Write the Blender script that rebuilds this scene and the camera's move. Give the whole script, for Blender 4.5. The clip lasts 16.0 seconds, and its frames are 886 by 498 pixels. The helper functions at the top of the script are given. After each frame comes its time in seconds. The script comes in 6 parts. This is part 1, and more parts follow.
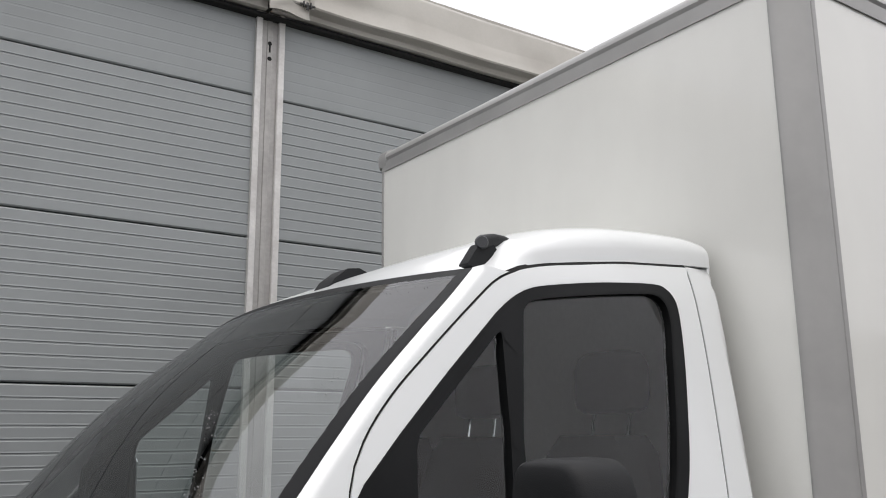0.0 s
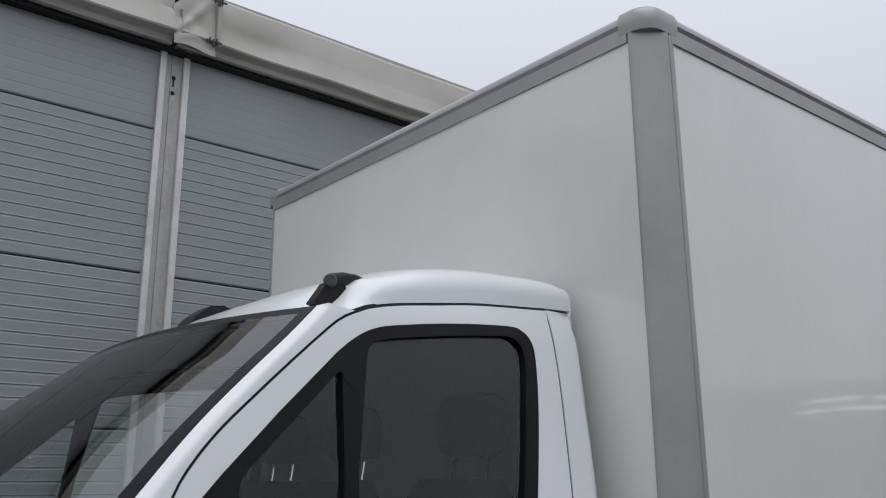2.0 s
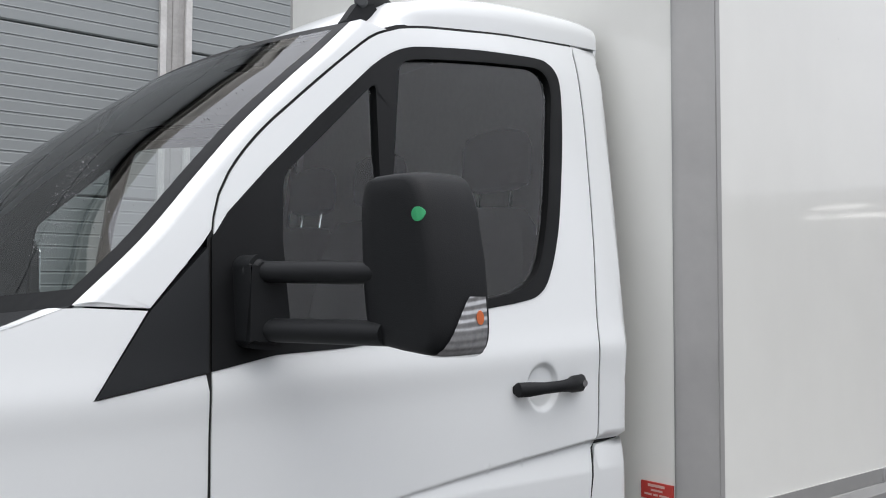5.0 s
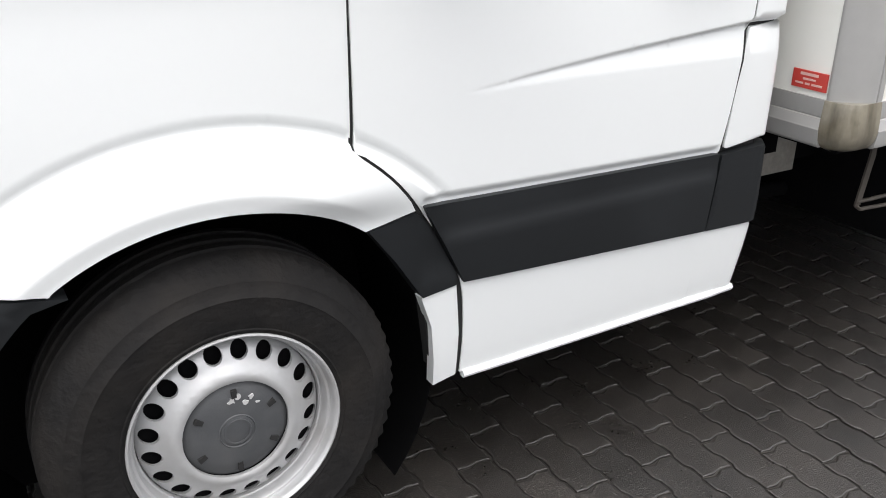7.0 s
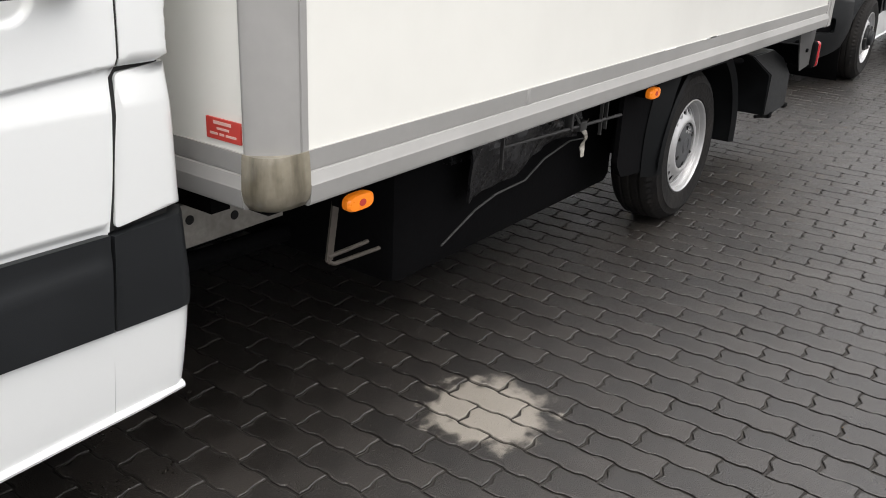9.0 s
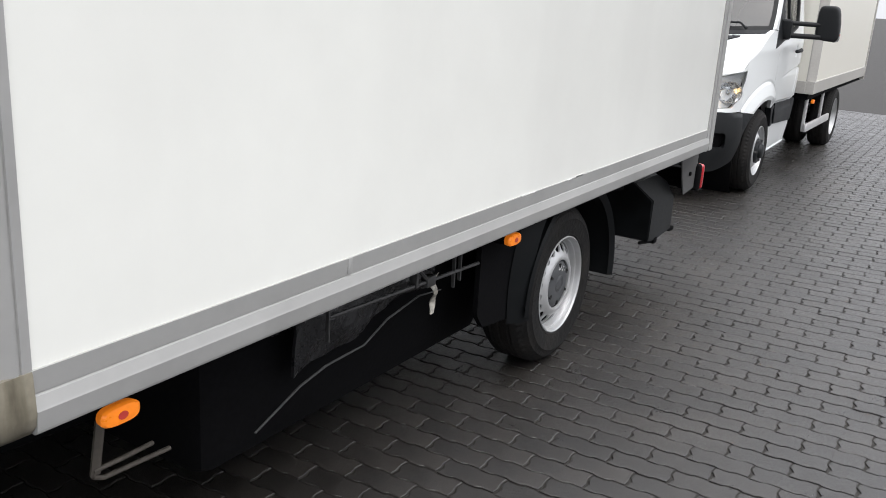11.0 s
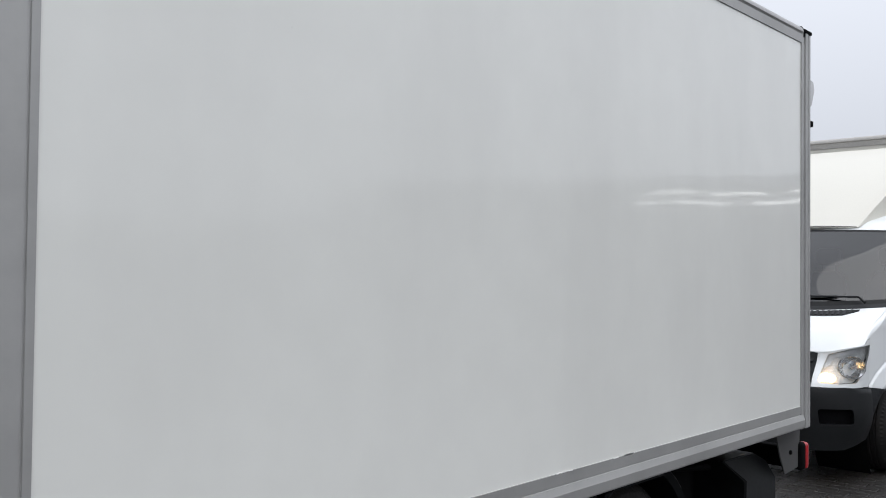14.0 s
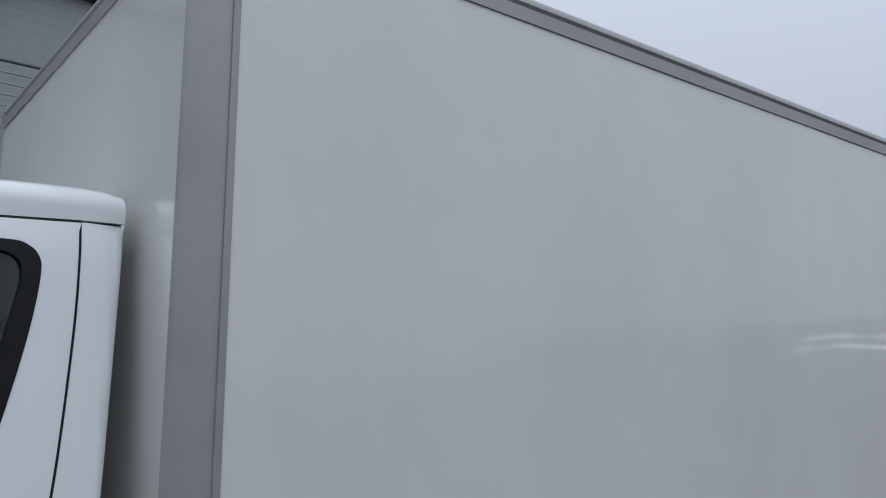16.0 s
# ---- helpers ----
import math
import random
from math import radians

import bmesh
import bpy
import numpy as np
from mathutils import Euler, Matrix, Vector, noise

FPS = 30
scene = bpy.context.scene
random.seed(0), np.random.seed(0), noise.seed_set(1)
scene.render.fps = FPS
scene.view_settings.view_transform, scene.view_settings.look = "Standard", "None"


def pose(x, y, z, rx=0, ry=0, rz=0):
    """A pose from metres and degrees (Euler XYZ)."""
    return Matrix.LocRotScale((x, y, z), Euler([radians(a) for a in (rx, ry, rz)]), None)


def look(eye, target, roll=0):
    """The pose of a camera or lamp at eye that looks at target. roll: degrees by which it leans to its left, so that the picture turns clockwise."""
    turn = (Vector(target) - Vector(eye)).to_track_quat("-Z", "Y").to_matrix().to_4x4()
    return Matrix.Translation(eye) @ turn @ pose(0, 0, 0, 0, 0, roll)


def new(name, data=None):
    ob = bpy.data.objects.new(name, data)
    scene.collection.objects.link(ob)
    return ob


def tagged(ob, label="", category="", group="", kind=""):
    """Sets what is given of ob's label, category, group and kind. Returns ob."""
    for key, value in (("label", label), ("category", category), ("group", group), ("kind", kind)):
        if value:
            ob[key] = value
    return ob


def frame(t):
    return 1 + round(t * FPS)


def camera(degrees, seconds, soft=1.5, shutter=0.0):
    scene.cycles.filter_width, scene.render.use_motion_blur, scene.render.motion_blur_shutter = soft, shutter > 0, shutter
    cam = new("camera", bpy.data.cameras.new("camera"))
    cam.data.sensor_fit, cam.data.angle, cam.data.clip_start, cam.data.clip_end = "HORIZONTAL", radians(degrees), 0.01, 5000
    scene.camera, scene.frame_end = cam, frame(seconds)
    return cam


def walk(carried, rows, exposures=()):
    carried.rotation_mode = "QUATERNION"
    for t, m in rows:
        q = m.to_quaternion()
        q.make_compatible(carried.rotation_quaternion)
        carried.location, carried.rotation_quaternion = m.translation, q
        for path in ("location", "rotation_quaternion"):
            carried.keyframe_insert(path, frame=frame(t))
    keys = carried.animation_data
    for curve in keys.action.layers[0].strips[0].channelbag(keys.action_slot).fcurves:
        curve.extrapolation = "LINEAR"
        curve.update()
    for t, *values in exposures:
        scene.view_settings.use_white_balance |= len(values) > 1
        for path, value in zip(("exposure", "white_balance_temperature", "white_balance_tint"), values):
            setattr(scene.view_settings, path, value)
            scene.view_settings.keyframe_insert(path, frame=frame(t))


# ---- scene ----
cam = camera(53.3, 16.0, soft=1.0)
PATH = [
    (0, (-0.486, -1.286, 1.687), (0.633, 0.317, 2.109), -0.5),
    (0.5, (-0.447, -1.265, 1.734), (0.656, 0.314, 2.272), -0.6),
    (1, (-0.385, -1.292, 1.728), (0.761, 0.248, 2.289), -0.5),
    (1.5, (-0.331, -1.375, 1.714), (0.88, 0.116, 2.272), -0.4),
    (2, (-0.327, -1.39, 1.679), (0.904, 0.1, 2.195), -0.3),
    (2.5, (-0.335, -1.402, 1.665), (0.904, 0.099, 2.125), -0.2),
    (3, (-0.339, -1.397, 1.624), (0.911, 0.12, 1.995), -0.0),
    (3.2, (-0.338, -1.384, 1.606), (0.917, 0.138, 1.938), 0.0),
    (5.3, (-0.406, -1.394, 1.444), (0.835, 0.174, 1.431), 0.3),
    (5.5, (-0.424, -1.399, 1.436), (0.806, 0.174, 1.323), 0.4),
    (6, (-0.442, -1.4, 1.426), (0.735, 0.15, 0.965), 0.8),
    (6.5, (-0.445, -1.37, 1.42), (0.628, 0.15, 0.688), 0.9),
    (7, (-0.361, -1.344, 1.415), (0.565, 0.24, 0.62), 0.5),
    (7.5, (-0.109, -1.374, 1.425), (0.748, 0.254, 0.641), 0.3),
    (8, (0.102, -1.391, 1.412), (1.056, 0.188, 0.64), 0.7),
    (8.5, (0.261, -1.324, 1.407), (1.506, 0.046, 0.648), 1.7),
    (9, (0.39, -1.298, 1.411), (1.9, -0.227, 0.653), 2.6),
    (9.2, (0.444, -1.299, 1.401), (2.016, -0.318, 0.648), 2.7),
    (11.3, (0.932, -1.351, 1.603), (2.569, -0.332, 1.074), 3.5),
    (11.5, (0.978, -1.395, 1.625), (2.588, -0.321, 1.121), 3.5),
    (12, (1.0, -1.557, 1.65), (2.51, -0.32, 1.212), 2.1),
    (12.5, (0.97, -1.694, 1.648), (2.436, -0.387, 1.269), 1.6),
    (13, (0.912, -1.789, 1.654), (2.37, -0.454, 1.352), 1.6),
    (13.5, (0.868, -1.898, 1.711), (2.32, -0.534, 1.538), 1.5),
    (14, (0.919, -1.912, 1.627), (2.383, -0.55, 1.673), 0.6),
    (14.5, (0.949, -2.052, 1.557), (2.359, -0.644, 1.729), 0.7),
    (15, (0.962, -2.03, 1.562), (2.297, -0.557, 1.809), 0.5),
    (15.3, (0.938, -2.028, 1.552), (2.23, -0.537, 1.878), -0.2),
    (15.5, (0.901, -2.02, 1.575), (2.179, -0.523, 1.928), -0.2),
    (16, (0.833, -1.942, 1.656), (2.039, -0.394, 2.042), -0.2),
]
EXPOSURES = [(0.0, 0.52, 6850, 12), (0.5, -0.22, 6500, 11), (1.0, -0.26, 6420, 10), (1.5, -0.15, 6350, 10), (2.5, 0.12, 6400, 11), (3.0, 0.50, 6500, 11), (3.2, 0.58, 6520, 11), (5.3, 0.72, 6600, 11), (6.0, 0.92, 6720, 10),
             (6.5, 1.22, 6780, 10), (7.0, 1.38, 6800, 11), (7.5, 1.10, 6780, 11), (8.0, 1.10, 6800, 11), (9.2, 1.30, 7000, 11), (11.3, 1.12, 6600, 10), (12.0, 0.78, 6560, 10), (12.5, 0.86, 6560, 11), (13.0, 0.95, 6620, 11), (13.5, 0.63, 6580, 11),
             (14.0, 0.44, 6380, 10), (14.5, 0.08, 6260, 9), (15.0, 0.10, 6160, 9), (15.5, -0.12, 6040, 9), (16.0, -0.20, 5900, 9)]
walk(cam, [(t, look(eye, target, roll)) for t, eye, target, roll in PATH],
     EXPOSURES)

# ---- world and light: a bright overcast sky ----
world = bpy.data.worlds.new("overcast_sky")
scene.world = world
world.use_nodes = True
wn, wl = world.node_tree.nodes, world.node_tree.links
wn.clear()
w_out = wn.new("ShaderNodeOutputWorld")
w_bg = wn.new("ShaderNodeBackground")
w_sky = wn.new("ShaderNodeTexSky")
w_sky.sky_type = "NISHITA"
w_sky.sun_disc = False
w_sky.sun_elevation, w_sky.sun_rotation = radians(67), radians(203)
w_sky.dust_density = 4.0
w_hsv = wn.new("ShaderNodeHueSaturation")
w_hsv.inputs["Saturation"].default_value = 0.25
w_hsv.inputs["Value"].default_value = 0.10
w_mix = wn.new("ShaderNodeMix")
w_mix.data_type = "RGBA"
w_mix.inputs["Factor"].default_value = 0.85
w_mix.inputs["B"].default_value = (0.80, 0.83, 0.90, 1)
wl.new(w_sky.outputs["Color"], w_hsv.inputs["Color"])
wl.new(w_hsv.outputs["Color"], w_mix.inputs["A"])
w_tc = wn.new("ShaderNodeTexCoord")
w_sep = wn.new("ShaderNodeSeparateXYZ")
w_lum = wn.new("ShaderNodeMapRange")
w_lum.inputs["To Min"].default_value, w_lum.inputs["To Max"].default_value = 0.52, 1.45
w_mul = wn.new("ShaderNodeMix")
w_mul.data_type, w_mul.blend_type = "RGBA", "MULTIPLY"
w_mul.inputs["Factor"].default_value = 1.0
wl.new(w_tc.outputs["Generated"], w_sep.inputs["Vector"])
wl.new(w_sep.outputs["Z"], w_lum.inputs["Value"])
wl.new(w_mix.outputs["Result"], w_mul.inputs["A"])
wl.new(w_lum.outputs["Result"], w_mul.inputs["B"])
wl.new(w_mul.outputs["Result"], w_bg.inputs["Color"])
w_bg.inputs["Strength"].default_value = 1.08
wl.new(w_bg.outputs["Background"], w_out.inputs["Surface"])
sun = new("sun", bpy.data.lights.new("sun", "SUN"))
sun.data.energy, sun.data.angle, sun.data.color = 0.6, radians(60), (1.0, 0.97, 0.93)
sun.matrix_world = look((-3, -7, 18), (0, 0, 0))

# ---- materials ----


def rgba(c):
    return (c, c, c, 1) if isinstance(c, float) else (*c, 1)


def mat(name, color, rough=0.5, metal=0.0, var=0.12, scale=3.0, fine=60.0, bump=0.0, coat=0.0, dirt=None, dirt_amount=0.0,
        dirt_scale=1.5, rough_var=0.1, island=0.0, bump_scale=None, spec=0.5, specks=None, stretch=None):
    """A surface with a broad and a fine variation of colour and gloss, and a fine relief."""
    if var > 0.1:
        var *= 1.7
    m = bpy.data.materials.new(name)
    m.use_nodes = True
    n, l = m.node_tree.nodes, m.node_tree.links
    b = n["Principled BSDF"]
    tc = n.new("ShaderNodeTexCoord")
    big, small = n.new("ShaderNodeTexNoise"), n.new("ShaderNodeTexNoise")
    big.inputs["Scale"].default_value, small.inputs["Scale"].default_value = scale, fine
    big.inputs["Detail"].default_value = small.inputs["Detail"].default_value = 4
    l.new(tc.outputs["Object"], big.inputs["Vector"])
    l.new(tc.outputs["Object"], small.inputs["Vector"])
    add = n.new("ShaderNodeMath")
    add.operation = "ADD"
    l.new(big.outputs["Fac"], add.inputs[0])
    l.new(small.outputs["Fac"], add.inputs[1])
    ramp = n.new("ShaderNodeMapRange")
    ramp.inputs["From Min"].default_value, ramp.inputs["From Max"].default_value = 0.3, 1.7
    ramp.inputs["To Min"].default_value, ramp.inputs["To Max"].default_value = 1 - var, 1 + var
    l.new(add.outputs[0], ramp.inputs["Value"])
    hsv = n.new("ShaderNodeHueSaturation")
    hsv.inputs["Color"].default_value = rgba(color)
    l.new(ramp.outputs["Result"], hsv.inputs["Value"])
    col = hsv.outputs["Color"]
    if dirt:
        spot = n.new("ShaderNodeTexNoise")
        spot.inputs["Scale"].default_value, spot.inputs["Detail"].default_value = dirt_scale, 6
        src = tc.outputs["Object"]
        if stretch:
            mp = n.new("ShaderNodeMapping")
            mp.inputs["Scale"].default_value = stretch
            l.new(src, mp.inputs["Vector"])
            src = mp.outputs["Vector"]
        l.new(src, spot.inputs["Vector"])
        dr = n.new("ShaderNodeMapRange")
        dr.inputs["From Min"].default_value, dr.inputs["From Max"].default_value = 0.45, 0.75
        dr.inputs["To Max"].default_value = dirt_amount
        l.new(spot.outputs["Fac"], dr.inputs["Value"])
        mx = n.new("ShaderNodeMix")
        mx.data_type = "RGBA"
        l.new(dr.outputs["Result"], mx.inputs["Factor"])
        l.new(col, mx.inputs["A"])
        mx.inputs["B"].default_value = rgba(dirt)
        col = mx.outputs["Result"]
    if specks:
        sp = n.new("ShaderNodeTexNoise")
        sp.inputs["Scale"].default_value, sp.inputs["Detail"].default_value = 240, 5
        l.new(tc.outputs["Object"], sp.inputs["Vector"])
        sr = n.new("ShaderNodeMapRange")
        sr.inputs["From Min"].default_value, sr.inputs["From Max"].default_value = 0.592, 0.685
        sr.inputs["To Max"].default_value = 0.75
        l.new(sp.outputs["Fac"], sr.inputs["Value"])
        sx = n.new("ShaderNodeMix")
        sx.data_type = "RGBA"
        l.new(sr.outputs["Result"], sx.inputs["Factor"])
        l.new(col, sx.inputs["A"])
        sx.inputs["B"].default_value = rgba(specks)
        col = sx.outputs["Result"]
    if island:
        info = n.new("ShaderNodeNewGeometry")
        obj = n.new("ShaderNodeObjectInfo")
        ad = n.new("ShaderNodeMath")
        ad.operation = "ADD"
        l.new(info.outputs["Random Per Island"], ad.inputs[0])
        l.new(obj.outputs["Random"], ad.inputs[1])
        fr = n.new("ShaderNodeMath")
        fr.operation = "FRACT"
        l.new(ad.outputs[0], fr.inputs[0])
        ir = n.new("ShaderNodeMapRange")
        ir.inputs["To Min"].default_value, ir.inputs["To Max"].default_value = 1 - island, 1 + island
        l.new(fr.outputs[0], ir.inputs["Value"])
        h2 = n.new("ShaderNodeHueSaturation")
        l.new(col, h2.inputs["Color"])
        l.new(ir.outputs["Result"], h2.inputs["Value"])
        col = h2.outputs["Color"]
    l.new(col, b.inputs["Base Color"])
    rr = n.new("ShaderNodeMapRange")
    rr.inputs["From Min"].default_value, rr.inputs["From Max"].default_value = 0.3, 1.7
    rr.inputs["To Min"].default_value, rr.inputs["To Max"].default_value = max(0.02, rough - rough_var), min(1, rough + rough_var)
    l.new(add.outputs[0], rr.inputs["Value"])
    l.new(rr.outputs["Result"], b.inputs["Roughness"])
    b.inputs["Metallic"].default_value = metal
    b.inputs["Coat Weight"].default_value = coat
    b.inputs["Coat Roughness"].default_value = 0.05
    b.inputs["Specular IOR Level"].default_value = spec
    if bump:
        bp = n.new("ShaderNodeBump")
        bp.inputs["Strength"].default_value = bump
        bp.inputs["Distance"].default_value = 0.004
        src = small
        if bump_scale:
            src = n.new("ShaderNodeTexNoise")
            src.inputs["Scale"].default_value = bump_scale
            l.new(tc.outputs["Object"], src.inputs["Vector"])
        l.new(src.outputs["Fac"], bp.inputs["Height"])
        l.new(bp.outputs["Normal"], b.inputs["Normal"])
    return m


def glass(name, tint, ior=1.5, rough=0.0):
    m = bpy.data.materials.new(name)
    m.use_nodes = True
    n, l = m.node_tree.nodes, m.node_tree.links
    n.remove(n["Principled BSDF"])
    t, g, mx, f = (n.new("ShaderNodeBsdfTransparent"), n.new("ShaderNodeBsdfGlossy"), n.new("ShaderNodeMixShader"), n.new("ShaderNodeFresnel"))
    t.inputs["Color"].default_value = rgba(tint)
    g.inputs["Roughness"].default_value = rough
    f.inputs["IOR"].default_value = ior
    l.new(f.outputs["Fac"], mx.inputs["Fac"])
    l.new(t.outputs["BSDF"], mx.inputs[1])
    l.new(g.outputs["BSDF"], mx.inputs[2])
    l.new(mx.outputs["Shader"], n["Material Output"].inputs["Surface"])
    return m


def glow(name, color, strength):
    m = mat(name, color, 0.3)
    b = m.node_tree.nodes["Principled BSDF"]
    b.inputs["Emission Color"].default_value = rgba(color)
    b.inputs["Emission Strength"].default_value = strength
    return m


PAINT = mat("white_paint", (0.765, 0.787, 0.786), 0.30, var=0.008, coat=0.6, rough_var=0.03, dirt=(0.60, 0.59, 0.56), dirt_amount=0.05, dirt_scale=0.8)
BLACK = mat("black_plastic", (0.009, 0.010, 0.011), 0.55, spec=0.25, var=0.2, bump=0.12, fine=400, dirt=(0.025, 0.025, 0.026), dirt_amount=0.25, dirt_scale=4)
TRIM = mat("grey_black_trim", (0.011, 0.0125, 0.014), 0.48, spec=0.3, var=0.15, bump=0.08, fine=500, dirt=(0.028, 0.031, 0.034), dirt_amount=0.3, dirt_scale=3)
SEAL = mat("black_window_seal", (0.005, 0.0055, 0.006), 0.45, spec=0.18, var=0.2, dirt=(0.016, 0.017, 0.018), dirt_amount=0.3, dirt_scale=5)
RUBBER = mat("black_rubber", (0.010, 0.010, 0.011), 0.55, var=0.2)
TYRE = mat("tyre_rubber", (0.010, 0.0096, 0.0095), 0.75, spec=0.2, var=0.4, bump=1.0, fine=55, dirt=(0.034, 0.029, 0.024), dirt_amount=0.3, dirt_scale=7)
STEEL = mat("silver_wheel_paint", (0.47, 0.475, 0.48), 0.38, metal=0.4, var=0.08, dirt=(0.22, 0.20, 0.17), dirt_amount=0.3, dirt_scale=9)
HUBCAP = mat("grey_hubcap_plastic", (0.055, 0.058, 0.062), 0.6, var=0.15, bump=0.1, fine=300, dirt=(0.11, 0.11, 0.11), dirt_amount=0.4, dirt_scale=14)
PEEL = mat("flaked_paint", (0.45, 0.45, 0.45), 0.6)
PANEL = mat("box_panel_gelcoat", (0.80, 0.803, 0.760), 0.30, var=0.06, scale=0.7, fine=5, coat=0.9, rough_var=0.05, dirt=(0.70, 0.70, 0.665), dirt_amount=0.45, dirt_scale=2.2, stretch=(1, 1, 0.25))
PANEL2 = mat("cream_box_panel", (0.70, 0.68, 0.61), 0.35, var=0.04, scale=0.8)
ALU = mat("grey_aluminium_profile", (0.392, 0.390, 0.380), 0.42, metal=0.3, var=0.08, scale=2, fine=30, dirt=(0.25, 0.25, 0.24), dirt_amount=0.4, dirt_scale=3)
ALU_LIGHT = mat("bright_aluminium", (0.62, 0.62, 0.62), 0.4, metal=0.5, var=0.08, dirt=(0.40, 0.38, 0.35), dirt_amount=0.4, dirt_scale=5)
CAP = mat("stained_corner_casting", (0.21, 0.19, 0.145), 0.33, var=0.2, scale=12, fine=60, coat=0.4, dirt=(0.055, 0.045, 0.028), dirt_amount=0.95, dirt_scale=24, stretch=(1, 1, 0.18))
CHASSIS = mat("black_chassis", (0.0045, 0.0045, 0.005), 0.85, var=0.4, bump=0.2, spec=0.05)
CARRIER = mat("dull_grey_plate", (0.065, 0.065, 0.064), 0.6, var=0.2, dirt=(0.06, 0.058, 0.055), dirt_amount=0.5, dirt_scale=6)
PALE = mat("pale_crumpled_plastic", (0.27, 0.255, 0.22), 0.5, var=0.5, scale=30)
RAIL2 = mat("cream_grey_rail", (0.40, 0.385, 0.36), 0.5, metal=0.15, var=0.12, scale=2)
RAIL = mat("dusty_chassis_rail", (0.30, 0.285, 0.26), 0.7, var=0.25, scale=14, dirt=(0.12, 0.11, 0.10), dirt_amount=0.5, dirt_scale=10)
GALV = mat("dull_galvanised_steel", (0.06, 0.06, 0.06), 0.5, metal=0.4, var=0.2)
LIFT = mat("scuffed_black_steel", (0.004, 0.0046, 0.005), 0.5, spec=0.2, var=0.3, dirt=(0.016, 0.018, 0.02), dirt_amount=0.5, dirt_scale=6)
GUARD = mat("dark_moulded_guard", (0.0032, 0.0040, 0.0046), 0.6, spec=0.15, var=0.3, dirt=(0.012, 0.012, 0.013), dirt_amount=0.3, dirt_scale=5)
STRAP = mat("rusty_grey_strap", (0.075, 0.065, 0.055), 0.6, metal=0.2, var=0.3)
AMBER = glow("amber_lens", (0.85, 0.22, 0.015), 0.12)
LIT = glow("lit_indicator", (1.0, 0.66, 0.30), 4.5)
BULB = mat("amber_bulb", (0.60, 0.15, 0.05), 0.3, coat=0.5)
DROP = mat("water_drop", (0.5, 0.52, 0.53), 0.05, metal=0.3, coat=1.0)
TUBE = glow("strip_light", (1.0, 0.99, 0.96), 2.6)
RED = mat("red_lens", (0.36, 0.010, 0.016), 0.2, coat=0.5)
REDLABEL = mat("red_sticker", (0.50, 0.045, 0.035), 0.45, var=0.08)
BAR = mat("pale_print", (0.62, 0.40, 0.36), 0.5)
CHIP = mat("bright_white_edge", (0.86, 0.86, 0.84), 0.4)
GREEN = mat("green_sticker", (0.03, 0.34, 0.13), 0.5, var=0.05)
LENS = mat("clear_ribbed_lens", (0.42, 0.425, 0.43), 0.14, metal=0.55, coat=1.0, var=0.3, scale=25, fine=120)
REFLECTOR = mat("faceted_reflector", (0.62, 0.63, 0.64), 0.22, metal=0.9, var=0.3, scale=30, fine=90)
LAMPBODY = mat("grey_lamp_housing", (0.62, 0.62, 0.61), 0.35, metal=0.25, var=0.2, scale=8)
SHEETBLACK = mat("glossy_black_plastic", (0.012, 0.012, 0.013), 0.28, var=0.3, scale=12, spec=0.3, dirt=(0.022, 0.022, 0.023), dirt_amount=0.5, dirt_scale=12)
CHROME = mat("chrome", (0.85, 0.86, 0.87), 0.12, metal=1.0, var=0.02)
GLASS = glass("window_glass", (0.92, 0.95, 0.95), 1.60)
SCREEN = glass("windscreen_glass", (0.66, 0.71, 0.69), 2.1)
SCREEN_DARK = glass("tinted_windscreen_glass", (0.10, 0.125, 0.122), 1.75)
LAMPGLASS = glass("lamp_glass", (0.9, 0.92, 0.93))
CLOTH = mat("grey_seat_cloth", (0.014, 0.0145, 0.016), 0.9, var=0.2, fine=60)
INNER = mat("grey_cab_lining", (0.72, 0.72, 0.71), 0.85, var=0.1)
DASH = mat("dark_dashboard", (0.035, 0.036, 0.038), 0.7, var=0.15, bump=0.15, fine=300)
HALL = mat("grey_sandwich_panel", (0.290, 0.309, 0.311), 0.45, metal=0.15, var=0.06, scale=1.2, fine=14, dirt=(0.18, 0.186, 0.187), dirt_amount=0.4, dirt_scale=0.9)
POST = mat("mill_aluminium_post", (0.42, 0.41, 0.395), 0.5, metal=0.3, var=0.15, scale=5, fine=40, dirt=(0.26, 0.25, 0.24), dirt_amount=0.5, dirt_scale=4)
POST_EDGE = mat("bright_post_flange", (0.66, 0.65, 0.63), 0.45, metal=0.2, var=0.12, scale=6, dirt=(0.40, 0.38, 0.36), dirt_amount=0.4, dirt_scale=7)
TARP = mat("beige_tarpaulin", (0.40, 0.385, 0.35), 0.5, var=0.09, scale=1.5, dirt=(0.25, 0.23, 0.20), dirt_amount=0.5, dirt_scale=2.2, bump=0.15, bump_scale=7)
DARK = mat("dark_gap", (0.012, 0.012, 0.012), 0.9)
STONE = mat("wet_concrete_paver", (0.0105, 0.0088, 0.0076), 0.35, var=0.5, scale=7, fine=70, bump=0.8, bump_scale=260, island=0.2, rough_var=0.2, spec=0.8, specks=(0.14, 0.127, 0.11),
            dirt=(0.034, 0.029, 0.025), dirt_amount=0.55, dirt_scale=2.2)


